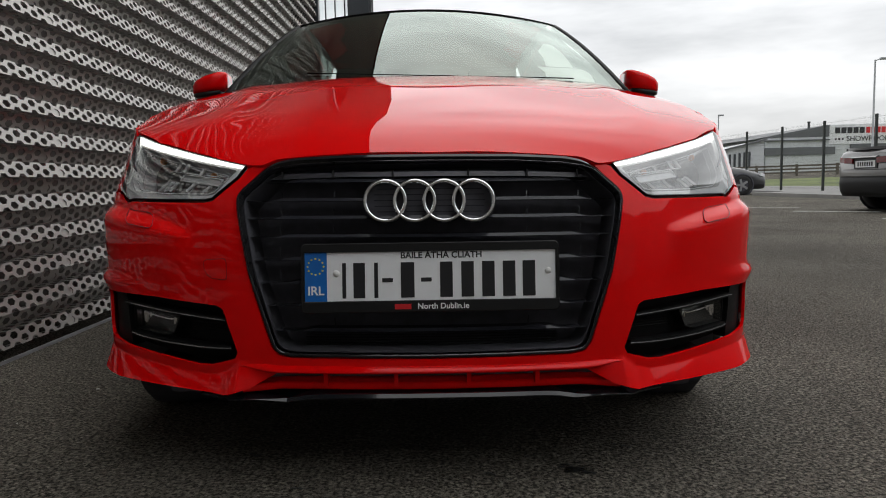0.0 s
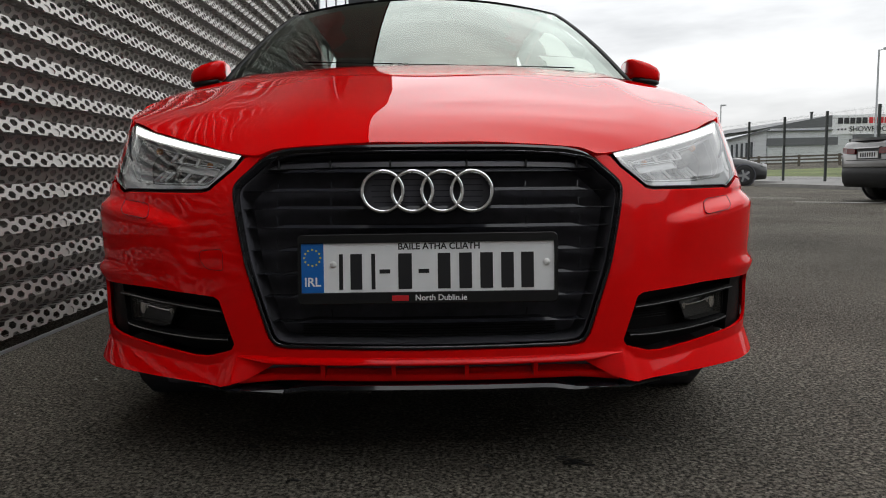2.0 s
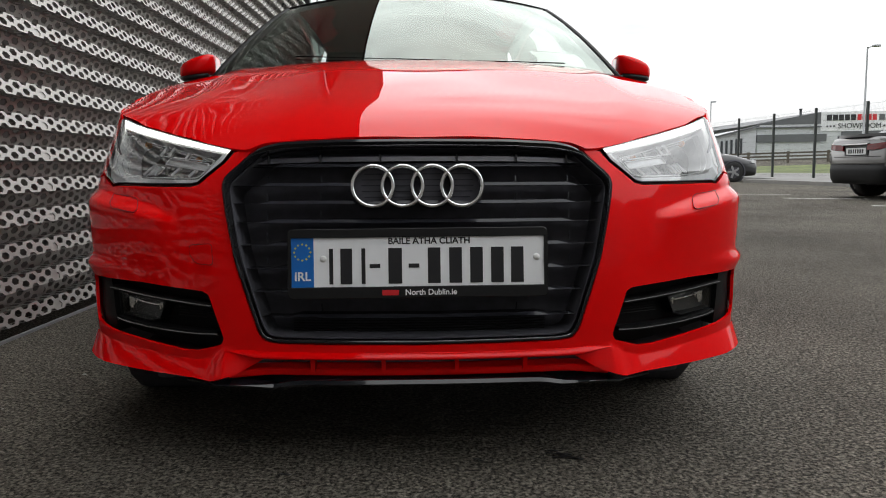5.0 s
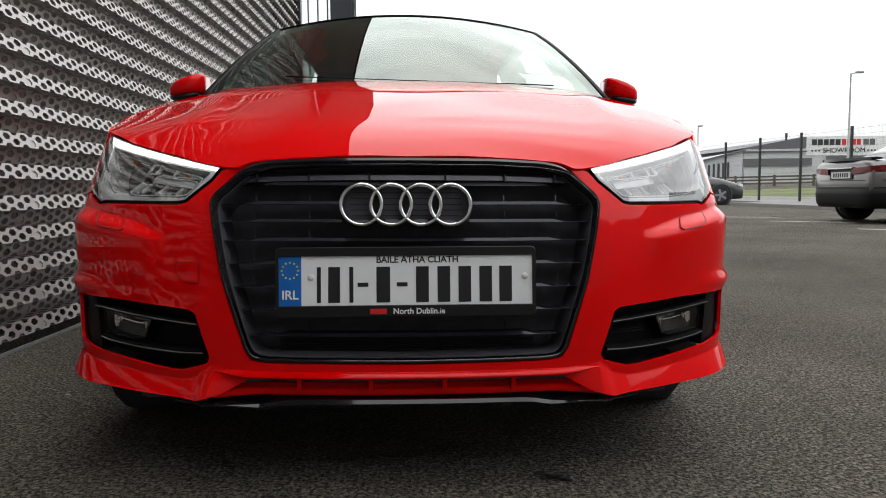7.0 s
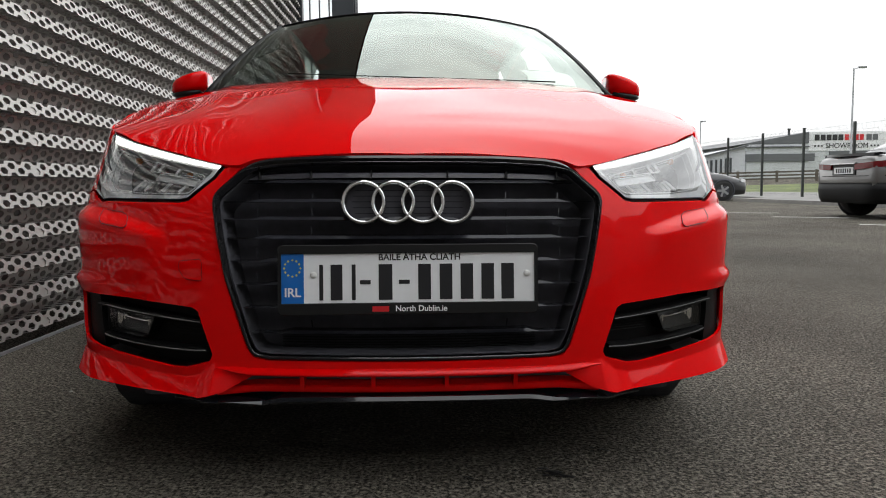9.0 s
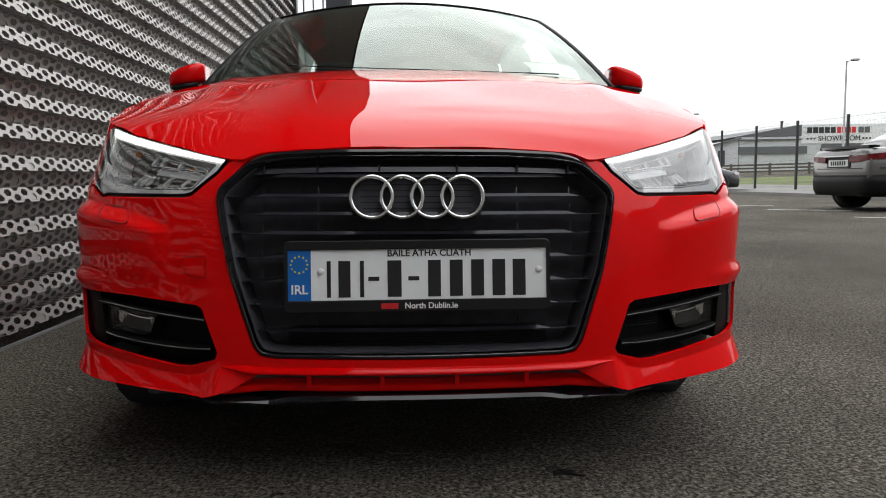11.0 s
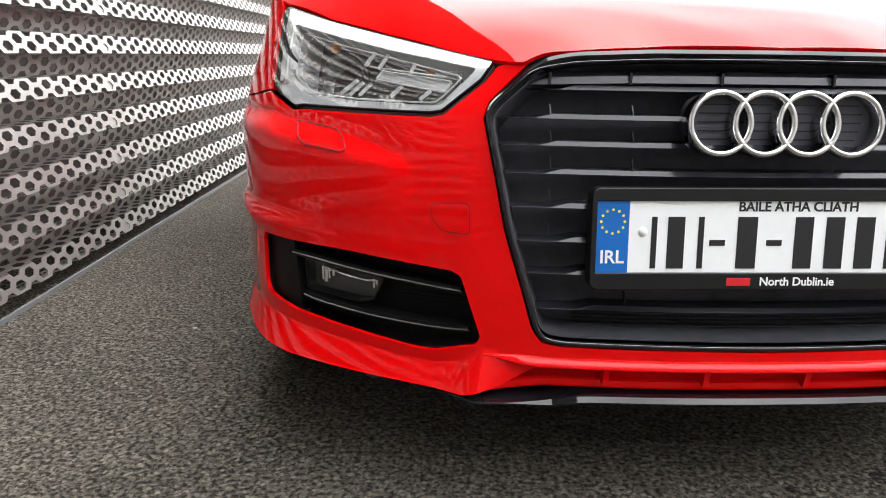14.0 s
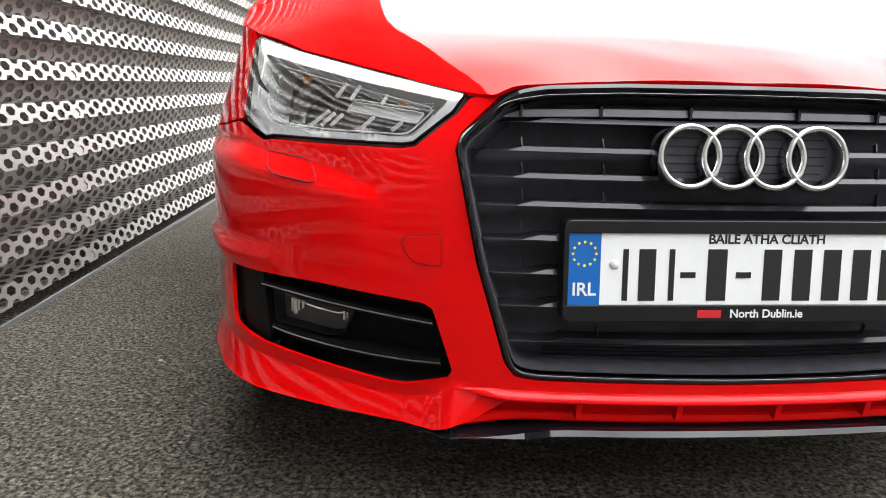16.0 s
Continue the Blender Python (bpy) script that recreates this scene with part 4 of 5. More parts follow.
for u in np.r_[-0.354, np.linspace(-0.325, 0.325, 31), 0.354]:
    k = 0.05 if abs(u) > 0.33 else 1.0
    p = sunk(0.034)(u, 0.688 - 0.018 * max(0.0, abs(u) - 0.2))
    rings.append([p + np.array([0, a, b]) for a, b in ((-0.014, -0.004), (-0.014 + 0.004 * k, -0.004 + 0.010 * k), (0.02, -0.004 + 0.016 * k), (0.02, -0.006))])
part("ledge", loft_bm(rings), LEDGE_GREY, grille)
for u in (-0.325, -0.21, -0.08, 0.08, 0.21, 0.325):
    part("ledge_clip", box_bm([*(sunk(0.03)(u, 0.686) - np.array([0.002, 0.014, 0.006]))], [*(sunk(0.03)(u, 0.686) + np.array([0.002, 0.006, 0.011]))], 0.0005), GLOSS_BLACK, grille)
# fine honeycomb behind the lower intake
for k in range(7):
    z = 0.305 + 0.006 * k
    part("mesh_bar", tube_bm([sunk(0.06)(u, z) for u in np.linspace(-0.28, 0.28, 15)], 0.0014, 5), SATIN_BLACK, grille)

# ---- emblem of four rings ----
centre = Vector((-0.003, 0.012, 0.6215))
lean = Matrix.Rotation(radians(-10), 3, "X")


def ring_bm(cx):
    bm = bmesh.new()
    sec = [(0.0468, 0.003), (0.0455, -0.003), (0.042, -0.0055), (0.0385, -0.0035), (0.0368, 0.002), (0.0368, 0.022), (0.0468, 0.022)]
    n = 48
    rings = []
    for k in range(n):
        a = 2 * math.pi * k / n
        rings.append([bm.verts.new(centre + lean @ Vector((cx + r * math.cos(a), y, r * math.sin(a)))) for r, y in sec])
    for k in range(n):
        p, q = rings[k], rings[(k + 1) % n]
        for i in range(len(sec)):
            j = (i + 1) % len(sec)
            bm.faces.new((p[i], p[j], q[j], q[i]))
    return bm


for k in range(4):
    part("emblem_ring", ring_bm((k - 1.5) * 0.0612), CHROME, car, "chrome ring of the emblem on the grille", True)
pill = rounded([(-0.131, -0.036), (0.131, -0.036), (0.131, 0.036), (-0.131, 0.036)], 0.034, 8)
part("emblem_panel", loft_bm([[centre + Vector((a, y, b)) for a, b in pill] for y in (0.0212, 0.05)]), MATT_BLACK, grille, "dark panel behind the emblem")
for k in range(4):
    for j in range(5):
        z = -0.024 + 0.012 * j
        x0 = (k - 1.5) * 0.0612
        h = math.sqrt(0.036 ** 2 - z * z) * 0.7
        part("emblem_bar", box_bm([*(centre + Vector((x0 - h, 0.0195, z - 0.0009)))], [*(centre + Vector((x0 + h, 0.0225, z + 0.0009)))]), GRILLE_BLACK, grille)

# ---- number plate ----
PM = CAR.inverted() @ Matrix.Translation((0.001, -0.008, 0.4668)) @ Matrix.Rotation(radians(0.5), 4, "Z") @ Matrix.Rotation(radians(0.4), 4, "Y") @ Matrix.Rotation(radians(-6), 4, "X")


def holder_edge(x0, x1, z0, z1, r, top):
    """A bar whose two outer corners are rounded."""
    q = []
    for cx, a0 in ((x1 - r, 0), (x0 + r, 90)):
        q += [(cx + r * math.cos(radians(a0 + 15 * k)), z1 - r + r * math.sin(radians(a0 + 15 * k))) for k in range(7)]
    q += [(x0, z0), (x1, z0)]
    return q if top else [(x, z0 + z1 - z) for x, z in q[::-1]]


def prism(q, y0, y1, soft):
    c = (min(x for x, z in q) + max(x for x, z in q)) / 2, (min(z for x, z in q) + max(z for x, z in q)) / 2
    hx, hz = max(x for x, z in q) - c[0], max(z for x, z in q) - c[1]
    front = [(c[0] + (x - c[0]) * (1 - soft / hx), y0, c[1] + (z - c[1]) * (1 - soft / hz)) for x, z in q]
    return loft_bm([front, [(x, y0 + soft, z) for x, z in q], [(x, y1, z) for x, z in q]])


plinth_bm = prism(holder_edge(-0.2665, 0.2665, -0.05, 0.0685, 0.011, True), -0.002, 0.022, 0.001)
plinth = part("plate_holder", plinth_bm, SATIN_BLACK, car, "black plastic number plate holder")
plinth.matrix_basis = PM
for q in (holder_edge(-0.2665, 0.2665, 0.0505, 0.0685, 0.011, True), holder_edge(-0.2665, 0.2665, -0.0745, -0.0505, 0.011, False)):
    part("holder_lip", prism(q, -0.009, 0.0 if q[0][1] > 0 else 0.02, 0.0012), SATIN_BLACK, plinth)
for x0, x1 in ((-0.2665, -0.2590), (0.2590, 0.2665)):
    part("holder_lip", box_bm((x0, -0.0088, -0.052), (x1, 0.0, 0.052), 0.001), SATIN_BLACK, plinth)
plate = part("number_plate", box_bm((-0.26, -0.0045, -0.0508), (0.26, -0.002, 0.0508), 0.001), PLATE_WHITE, plinth, "white number plate with blue band and black bars")
part("blue_band", box_bm((-0.2597, -0.0056, -0.0506), (-0.2135, -0.0044, 0.0506), 0.0004), PLATE_BLUE, plinth, "blue band with ring of yellow stars")
for k in range(12):
    a = 2 * math.pi * k / 12
    bm = bmesh.new()
    bmesh.ops.create_circle(bm, cap_ends=True, segments=5, radius=0.0022)
    bmesh.ops.rotate(bm, verts=bm.verts, matrix=Matrix.Rotation(radians(90), 3, "X"))
    bmesh.ops.translate(bm, verts=bm.verts, vec=(-0.2365 + 0.0165 * math.cos(a), -0.0060, 0.0215 + 0.0165 * math.sin(a)))
    part("star", bm, GOLD_INK, plinth)
FACE = Matrix.Rotation(radians(90), 4, "X")
text_mesh("plate_country", "IRL", 0.0255, WHITE_INK, Matrix.Translation((-0.2365, -0.0062, -0.0290)) @ FACE, plinth, "white country letters", 0.0003, bold=0.0005)
text_mesh("plate_heading", "BAILE \u00c1THA CLIATH", 0.0185, INK, Matrix.Translation((0.023, -0.0050, 0.0420)) @ FACE, plinth, "small black heading on the plate", 0.0003, bold=0.00045)
# registration characters stand as plain bars
xs = [(-0.178, 0.008), (-0.147, 0.024), (-0.112, 0.008), (-0.0885, 0.022, 1), (-0.047, 0.028), (-0.0085, 0.022, 1), (0.033, 0.026), (0.077, 0.026), (0.120, 0.026), (0.163, 0.026), (0.204, 0.026)]
for q in xs:
    hgt = 0.0042 if len(q) == 3 else 0.0365
    part("plate_bar", box_bm((q[0] - q[1] / 2, -0.0056, -0.0082 - hgt), (q[0] + q[1] / 2, -0.0044, -0.0082 + hgt), 0.0006), INK, plinth)
for x in (-0.194, 0.2435):
    bm = lathe_bm([(0.0001, 0.0042), (0.004, 0.0036), (0.0066, 0.002), (0.007, 0.0)], 16, "y")
    bmesh.ops.translate(bm, verts=bm.verts, vec=(x, -0.0045, 0.007))
    part("screw_cap", bm, SCREW, plinth, "white screw cap", True)
part("holder_mark", box_bm((-0.074, -0.0100, -0.0685), (-0.040, -0.0088, -0.0575), 0.0004), RED_INK, plinth, "red mark on the holder")
text_mesh("holder_lettering", "North Dublin.ie", 0.0165, WHITE_INK, Matrix.Translation((0.026, -0.0094, -0.0630)) @ FACE, plinth, "white lettering on the holder", 0.0003, bold=0.0003)

# ---- fog openings ----
for s in (1, -1):
    turn = (lambda q: q) if s > 0 else flip
    fog = panel("fog_grille", turn(inset(FOG, -0.016)), sunk(0.05), FOG_BLACK, car, 0.03, 0.0, "black corner air intake with fog lamp")
    panel("fog_cheek", turn([(0.846, 0.408), (0.765, 0.409), (0.750, 0.282), (0.848, 0.290)]), sunk(0.014), FOG_BLACK, fog, 0.02, 0.03)
    for run, d in (([(0.450, 0.368), (0.52, 0.372), (0.62, 0.378), (0.72, 0.385), (0.765, 0.386)], 0.012), ([(0.436, 0.307), (0.50, 0.305), (0.60, 0.307), (0.70, 0.313), (0.738, 0.318)], 0.010)):
        path = [sunk(d)(*q) for q in turn([tuple(q) for q in spline(run, 8)])][::s]
        body = part("fog_slat", sweep_bm(path, [(0.002, -0.005), (0.002, 0.005), (-0.03, 0.004), (-0.03, -0.004)]), FOG_BLACK, fog)
        part("slat_edge", sweep_bm(path, [(0.0042, -0.0012), (0.0035, 0.0011), (0.0, 0.0011), (0.0, -0.0012)]), SLAT_EDGE, body, "thin pale satin edge")
    for k in range(6):
        z = 0.335 + 0.006 * k
        part("mesh_bar", tube_bm([sunk(0.035)(*q) for q in turn([(0.445, z), (0.50, z), (0.56, z)])], 0.0013, 5), FOG_BLACK, fog)
    lamp_edge = rounded([(0.584, 0.368), (0.745, 0.377), (0.742, 0.324), (0.632, 0.319), (0.606, 0.326)], 0.005)
    lampf = panel("fog_lamp", turn(lamp_edge), sunk(0.046), FOG_BLACK, fog, 0.02, 0.0, "four-sided fog lamp with bright reflector edge")
    panel("lamp_rim", turn(inset(lamp_edge, -0.003)), sunk(0.020), FOG_BLACK, lampf, 0.02, 0.03, "", 0.0, [turn(inset(lamp_edge, 0.0015))])
    panel("lens", turn(inset(lamp_edge, 0.001)), sunk(0.022), FOG_LENS, lampf, 0.02, 0.0, "clear fog lamp cover")
    panel("lamp_bowl", turn(inset(lamp_edge, 0.004)), sunk(0.040), FOG_BOWL, lampf, 0.02, 0.0, "dark bowl of the fog lamp")
    brow = [(0.604, 0.3615), (0.625, 0.3590), (0.650, 0.3605), (0.680, 0.3640), (0.712, 0.3680)]
    panel("reflector", turn(brow + [(a, z - (0.0028 if 0.62 < a < 0.69 else 0.006)) for a, z in brow[::-1]]), sunk(0.028), CHROME, lampf, 0.006, 0.008, "thin bright reflector edge")
    for a, z0, z1, w in ((0.711, 0.344, 0.367, 0.0016), (0.704, 0.341, 0.366, 0.003), (0.697, 0.348, 0.365, 0.0016), (0.688, 0.354, 0.364, 0.002), (0.607, 0.346, 0.361, 0.0018), (0.601, 0.351, 0.360, 0.0012)):
        p0 = sunk(0.027)(s * a, z0)
        part("reflector_fin", box_bm([*(p0 - np.array([w, 0.004, 0]))], [*(p0 + np.array([w, 0.004, z1 - z0]))], 0.0005), CHROME, lampf)
    # cover caps on the red skin
    if s < 0:
        panel("cover_gap", turn(rounded([(0.4345, 0.4555), (0.4785, 0.4575), (0.4955, 0.4775), (0.4955, 0.4973), (0.4365, 0.5025)], 0.009)), skin, GAP_RED, bumper, 0.005, 0.0, "", 0.0009)
        panel("tow_cover", turn(rounded([(0.436, 0.457), (0.478, 0.459), (0.494, 0.478), (0.494, 0.496), (0.438, 0.501)], 0.008)), skin, RED, bumper, 0.005, 0.002, "", 0.0014)
    cover = rounded([(0.634, 0.567), (0.6424, 0.562), (0.7135, 0.5705), (0.7248, 0.578), (0.739, 0.600), (0.665, 0.596), (0.6547, 0.592)], 0.004)
    cap = panel("washer_cover", turn(cover), sunk(-0.0025), RED, bumper, 0.005, 0.008, "", 0.0)
    part("cover_seam", tube_bm([sunk(-0.0030)(*q) for q in turn([tuple(q) for q in dense(cover, 0.008)])], 0.0006, 5, True), MATT_BLACK, cap, "fine dark seam", True)

# ---- lower intake and splitter ----
slot = panel("lower_intake", both(SLOT), sunk(0.05), MATT_BLACK, car, 0.03, 0.0, "narrow intake with red ribs")
for u in (-0.225, -0.075, 0.075, 0.222):
    part("intake_rib", sweep_bm([sunk(0.003)(u, z) for z in (0.2285, 0.247, 0.2655)], [(-0.0045, -0.03), (0.0045, -0.03), (0.0045, 0.002), (-0.0045, 0.002)], up=(0, -1, 0)), RED, slot, "red rib")
rings = []
for u in np.linspace(-0.41, 0.41, 55):
    g = max(0.0, abs(u) - 0.33)
    k = 1 - 0.9 * smooth(0.35, 0.408, abs(u))
    p = sunk(0.0)(u, 0.2665 + 0.09 * g)
    rings.append([p + np.array([0, -a * k, b * k]) for a, b in ((-0.012, -0.006), (0.009, -0.006), (0.0125, -0.0035), (0.0128, -0.001), (0.004, 0.006), (-0.003, 0.011), (-0.012, 0.011))])
part("intake_brow", loft_bm(rings), RED, slot, "red lip over the intake", True)
part("intake_sill", sweep_bm([sunk(0.024)(u, 0.2225 + 0.06 * max(0.0, abs(u) - 0.3)) for u in np.linspace(-0.40, 0.40, 41)], [(0.010, -0.008), (0.012, -0.005), (0.012, 0.005), (0.009, 0.008), (-0.03, 0.010), (-0.03, -0.008)]), RED, slot, "red bar under the intake")
run = [(0, 0.213), (0.12, 0.2125), (0.22, 0.2115), (0.262, 0.2095), (0.286, 0.2055), (0.308, 0.2025), (0.335, 0.205), (0.375, 0.210), (0.43, 0.2125), (0.52, 0.215)]
pts = spline([(-a, b) for a, b in run[:0:-1]] + run, 16)
rings = []
for u, z in pts:
    k = 1 - 0.96 * min(1.0, max(0.0, (abs(u) - 0.30) / 0.075))
    p = sunk(-0.004 + 0.03 * smooth(0.36, 0.5, abs(u)))(u, z)
    rings.append([p + np.array([0, -a, b]) for a, b in ((0.010, -0.004), (0.010 - 0.006 * k, -0.004 + 0.007 * k), (-0.06, -0.003 + 0.0075 * k), (-0.06, -0.012), (0.004, -0.010))])
part("splitter", loft_bm(rings), GLOSS_BLACK, car, "gloss black lower lip", True).data.set_sharp_from_angle(angle=radians(35))

# ---- mirrors ----
def shell(s, stations, depth):
    """Boxy shell of rounded sections; stations: x, top, bottom, front."""
    rings = []
    q = lambda a, e: math.copysign(abs(a) ** e, a)
    for x, top, bottom, front in stations:
        x, top = 0.882 + 0.88 * (x - 0.8835), top + 0.006
        zc, hz, yc = (top + bottom) / 2, (top - bottom) / 2, front + depth / 2
        rings.append([(s * x, yc + depth / 2 * q(math.cos(a), 0.55), zc + hz * q(math.sin(a), 0.62)) for a in np.linspace(0, 2 * math.pi, 24, endpoint=False)])
    return loft_bm(rings)


for s in (1, -1):
    mirror = part("door_mirror", shell(s, [(0.806, 1.098, 1.042, 1.47), (0.812, 1.105, 1.036, 1.455), (0.83, 1.105, 1.031, 1.44), (0.86, 1.097, 1.027, 1.43), (0.90, 1.085, 1.022, 1.43),
                                           (0.935, 1.071, 1.018, 1.44), (0.955, 1.058, 1.018, 1.46), (0.961, 1.046, 1.026, 1.48)], 0.10), RED, car, "red door mirror with black foot", True)
    part("mirror_foot", shell(s, [(0.83, 1.033, 1.016, 1.452), (0.86, 1.029, 1.008, 1.438), (0.90, 1.025, 1.003, 1.436), (0.935, 1.021, 1.002, 1.446), (0.955, 1.019, 1.008, 1.468)], 0.09), SATIN_BLACK, mirror, "black lower shell", True)
    part("mirror_arm", sweep_bm([(s * 0.775, 1.50, 0.975), (s * 0.81, 1.495, 0.995), (s * 0.85, 1.495, 1.018)], [(-0.03, -0.012), (0.03, -0.012), (0.025, 0.012), (-0.025, 0.012)]), SATIN_BLACK, mirror)

# ---- wheels ----
def wheel(x, y, s):
    tyre = lathe_bm([(0.215, -0.09), (0.275, -0.105), (0.302, -0.095), (0.31, -0.07), (0.31, 0.07), (0.302, 0.095), (0.275, 0.105), (0.215, 0.09), (0.215, -0.09)], 48, "x")
    bmesh.ops.translate(tyre, verts=tyre.verts, vec=(x, y, 0.312))
    t = part("wheel", tyre, RUBBER, car, "black tyre on silver alloy rim", True)
    rim_bm = lathe_bm([(0.215, 0.09), (0.205, 0.07), (0.20, -0.08)], 40, "x")
    bmesh.ops.translate(rim_bm, verts=rim_bm.verts, vec=(x, y, 0.312))
    part("rim", rim_bm, ALLOY, t, "silver alloy rim", True)
    for k in range(5):
        a = 2 * math.pi * k / 5 + 0.3
        p0, p1 = Vector((x + s * 0.055, y, 0.312)), Vector((x + s * 0.075, y + 0.205 * math.cos(a), 0.312 + 0.205 * math.sin(a)))
        part("spoke", sweep_bm([p0, p1], [(-0.03, -0.012), (0.03, -0.012), (0.025, 0.012), (-0.025, 0.012)], up=(s, 0, 0)), ALLOY, t)
    hub = lathe_bm([(0.0005, 0.0), (0.04, 0.0), (0.05, -0.02)], 20, "x")
    for v in hub.verts:
        v.co = Vector((x + s * (0.075 + v.co.x), y + v.co.y, 0.312 + v.co.z))
    part("hub_cap", hub, ALLOY, t, "", True)


for s in (1, -1):
    wheel(s * 0.735, ARCH_Y, s)
    wheel(s * 0.735, 3.27, s)
    liner = lathe_bm([(0.345, -0.13), (0.345, 0.09)], 24, "x")
    bmesh.ops.translate(liner, verts=liner.verts, vec=(s * 0.70, ARCH_Y, 0.315))
    part("arch_liner", liner, MATT_BLACK, car)
part("inner_bay", box_bm((-0.62, 0.30, 0.24), (0.62, 1.05, 0.60)), MATT_BLACK, car)
part("sub_frame", box_bm((-0.60, 0.12, 0.185), (0.60, 1.1, 0.24), 0.02), MATT_BLACK, car)

# ---- inside ----
part("dashboard", box_bm((-0.64, 1.22, 0.80), (0.64, 1.62, 0.985), 0.04, 3), DASH, car, "dark dashboard behind the windscreen")
part("floor_pan", box_bm((-0.7, 1.1, 0.26), (0.7, 3.6, 0.32)), DASH, car)
for s in (1, -1):
    seat = part("seat", box_bm((s * 0.35 - 0.24, 2.28, 0.45), (s * 0.35 + 0.24, 2.44, 1.07), 0.06, 3), FABRIC, car, "dark cloth front seat")
    part("headrest", box_bm((s * 0.35 - 0.13, 2.33, 1.10), (s * 0.35 + 0.13, 2.43, 1.26), 0.04, 3), FABRIC, seat)
    part("cushion", box_bm((s * 0.35 - 0.25, 1.85, 0.42), (s * 0.35 + 0.25, 2.36, 0.58), 0.05, 3), FABRIC, seat)
part("rear_bench", box_bm((-0.6, 3.05, 0.5), (0.6, 3.25, 1.08), 0.06, 3), FABRIC, car)
wheel_ring = tube_bm([(-0.36 + 0.18 * math.cos(a), 1.74 + 0.07 * math.sin(a), 0.93 + 0.17 * math.sin(a)) for a in np.linspace(0, 2 * math.pi, 32, endpoint=False)], 0.015, 8, True, up=(0.1, -1, 0.3))
part("steering_wheel", wheel_ring, DASH, car, "", True)
part("interior_mirror", box_bm((-0.115, 1.685, 1.315), (0.115, 1.715, 1.372), 0.022, 4), SATIN_BLACK, car, "dark interior mirror behind the windscreen")
bm = bmesh.new()
bmesh.ops.create_uvsphere(bm, u_segments=20, v_segments=10, radius=1, matrix=Matrix.Translation(Vector(screen(0.0, 0.90)) + Vector((0, 0.02, -0.012))) @ Matrix.Diagonal((0.036, 0.03, 0.016, 1)))
part("rain_sensor", bm, SATIN_BLACK, car, "small dark oval sensor behind the windscreen", True)

# ---- paper sheet and bright window patch behind the windscreen ----
def behind_screen(s, t):
    return screen(s, t) + np.array([0.0, 0.012, -0.016])


# the second, upper outline imitates the bright side window showing through the glass
for outline in ([(0.605, 0.240), (0.645, 0.236), (0.815, 0.231), (0.870, 0.215), (0.885, 0.15), (0.872, 0.069), (0.760, 0.084), (0.615, 0.109), (0.627, 0.17)],
                [(0.652, 0.246), (0.668, 0.35), (0.665, 0.452), (0.738, 0.570), (0.770, 0.575), (0.800, 0.552), (0.818, 0.449), (0.816, 0.35), (0.810, 0.238)]):
    ob = panel("bright_sheet", outline, behind_screen, SHEET_WHITE, None, 0.03, 0.001)
    ob.matrix_basis = CAR
    tagged(ob, "white sheet behind the windscreen: paper below, bright window patch above", "paper", "papers on the dashboard")


# ---- marks on the ground ----
def blot(name, x, y, r, mat, seed, label, category, group):
    rnd = random.Random(seed)
    n = 18
    v = [(0, 0, 0.0035)]
    rr = [r * rnd.uniform(0.35, 1.5) for _ in range(n)]
    v += [(1.6 * rr[k] * math.cos(2 * math.pi * k / n), rr[k] * math.sin(2 * math.pi * k / n), 0.0015) for k in range(n)]
    ob = link_mesh(name, v, [(0, 1 + k, 1 + (k + 1) % n) for k in range(n)], mat, smooth=True)
    ob.location = (x, y, 0.001)
    return tagged(ob, label, category, group)


for i, (x, y, r) in enumerate(((0.296, 0.119, 0.007), (0.286, 0.105, 0.005), (0.312, 0.099, 0.009), (0.322, 0.086, 0.010), (0.345, 0.072, 0.009), (0.333, 0.094, 0.005), (0.30, 0.08, 0.006),
                               (0.459, 0.226, 0.008), (0.441, 0.238, 0.005), (0.472, 0.214, 0.005), (0.217, 0.172, 0.004), (0.118, 0.079, 0.006), (0.13, 0.07, 0.004),
                               (-0.44, 0.215, 0.009), (-0.455, 0.225, 0.005), (-0.30, 0.02, 0.007), (-0.42, 0.30, 0.006))):
    blot("oil_stain", x, y, r, OIL, i, "small black oil drip on the asphalt", "stain", "oil drips on the asphalt")
for i, (x, y, r) in enumerate(((-1.13, 0.83, 0.006), (-1.02, 1.6, 0.006), (-0.95, 1.9, 0.005), (-0.80, 0.45, 0.003), (-1.3, 1.3, 0.003), (-1.2, 0.5, 0.003))):
    bm = bmesh.new()
    bmesh.ops.create_icosphere(bm, subdivisions=1, radius=r)
    for v in bm.verts:
        v.co.z = max(0, v.co.z) * 0.6
        v.co.x *= 1.4
    ob = tagged(part("grit_chip", bm, GRIT), "pale chip lying on the asphalt", "grit", "pale chips on the asphalt")
    ob.location = (x, y, 0.0)


# ---- road, kerb, verge ----
def slab(name, pts, z0, z1, mat, label, category):
    n = len(pts)
    v = [(x, y, z0) for x, y in pts] + [(x, y, z1) for x, y in pts]
    f = [tuple(range(n, 2 * n))] + [(i, (i + 1) % n, n + (i + 1) % n, n + i) for i in range(n)]
    return tagged(link_mesh(name, v, f, mat), label, category, kind="structure")


def ribbon(name, left, right, height, mat, label, category):
    v, f = [], []
    for (x0, y0), (x1, y1) in zip(left, right):
        v += [(x0, y0, ground_height(x0, y0) + height), (x1, y1, ground_height(x1, y1) + height)]
    for i in range(len(left) - 1):
        f.append((2 * i, 2 * i + 1, 2 * i + 3, 2 * i + 2))
    return tagged(link_mesh(name, v, f, mat), label, category, kind="structure")


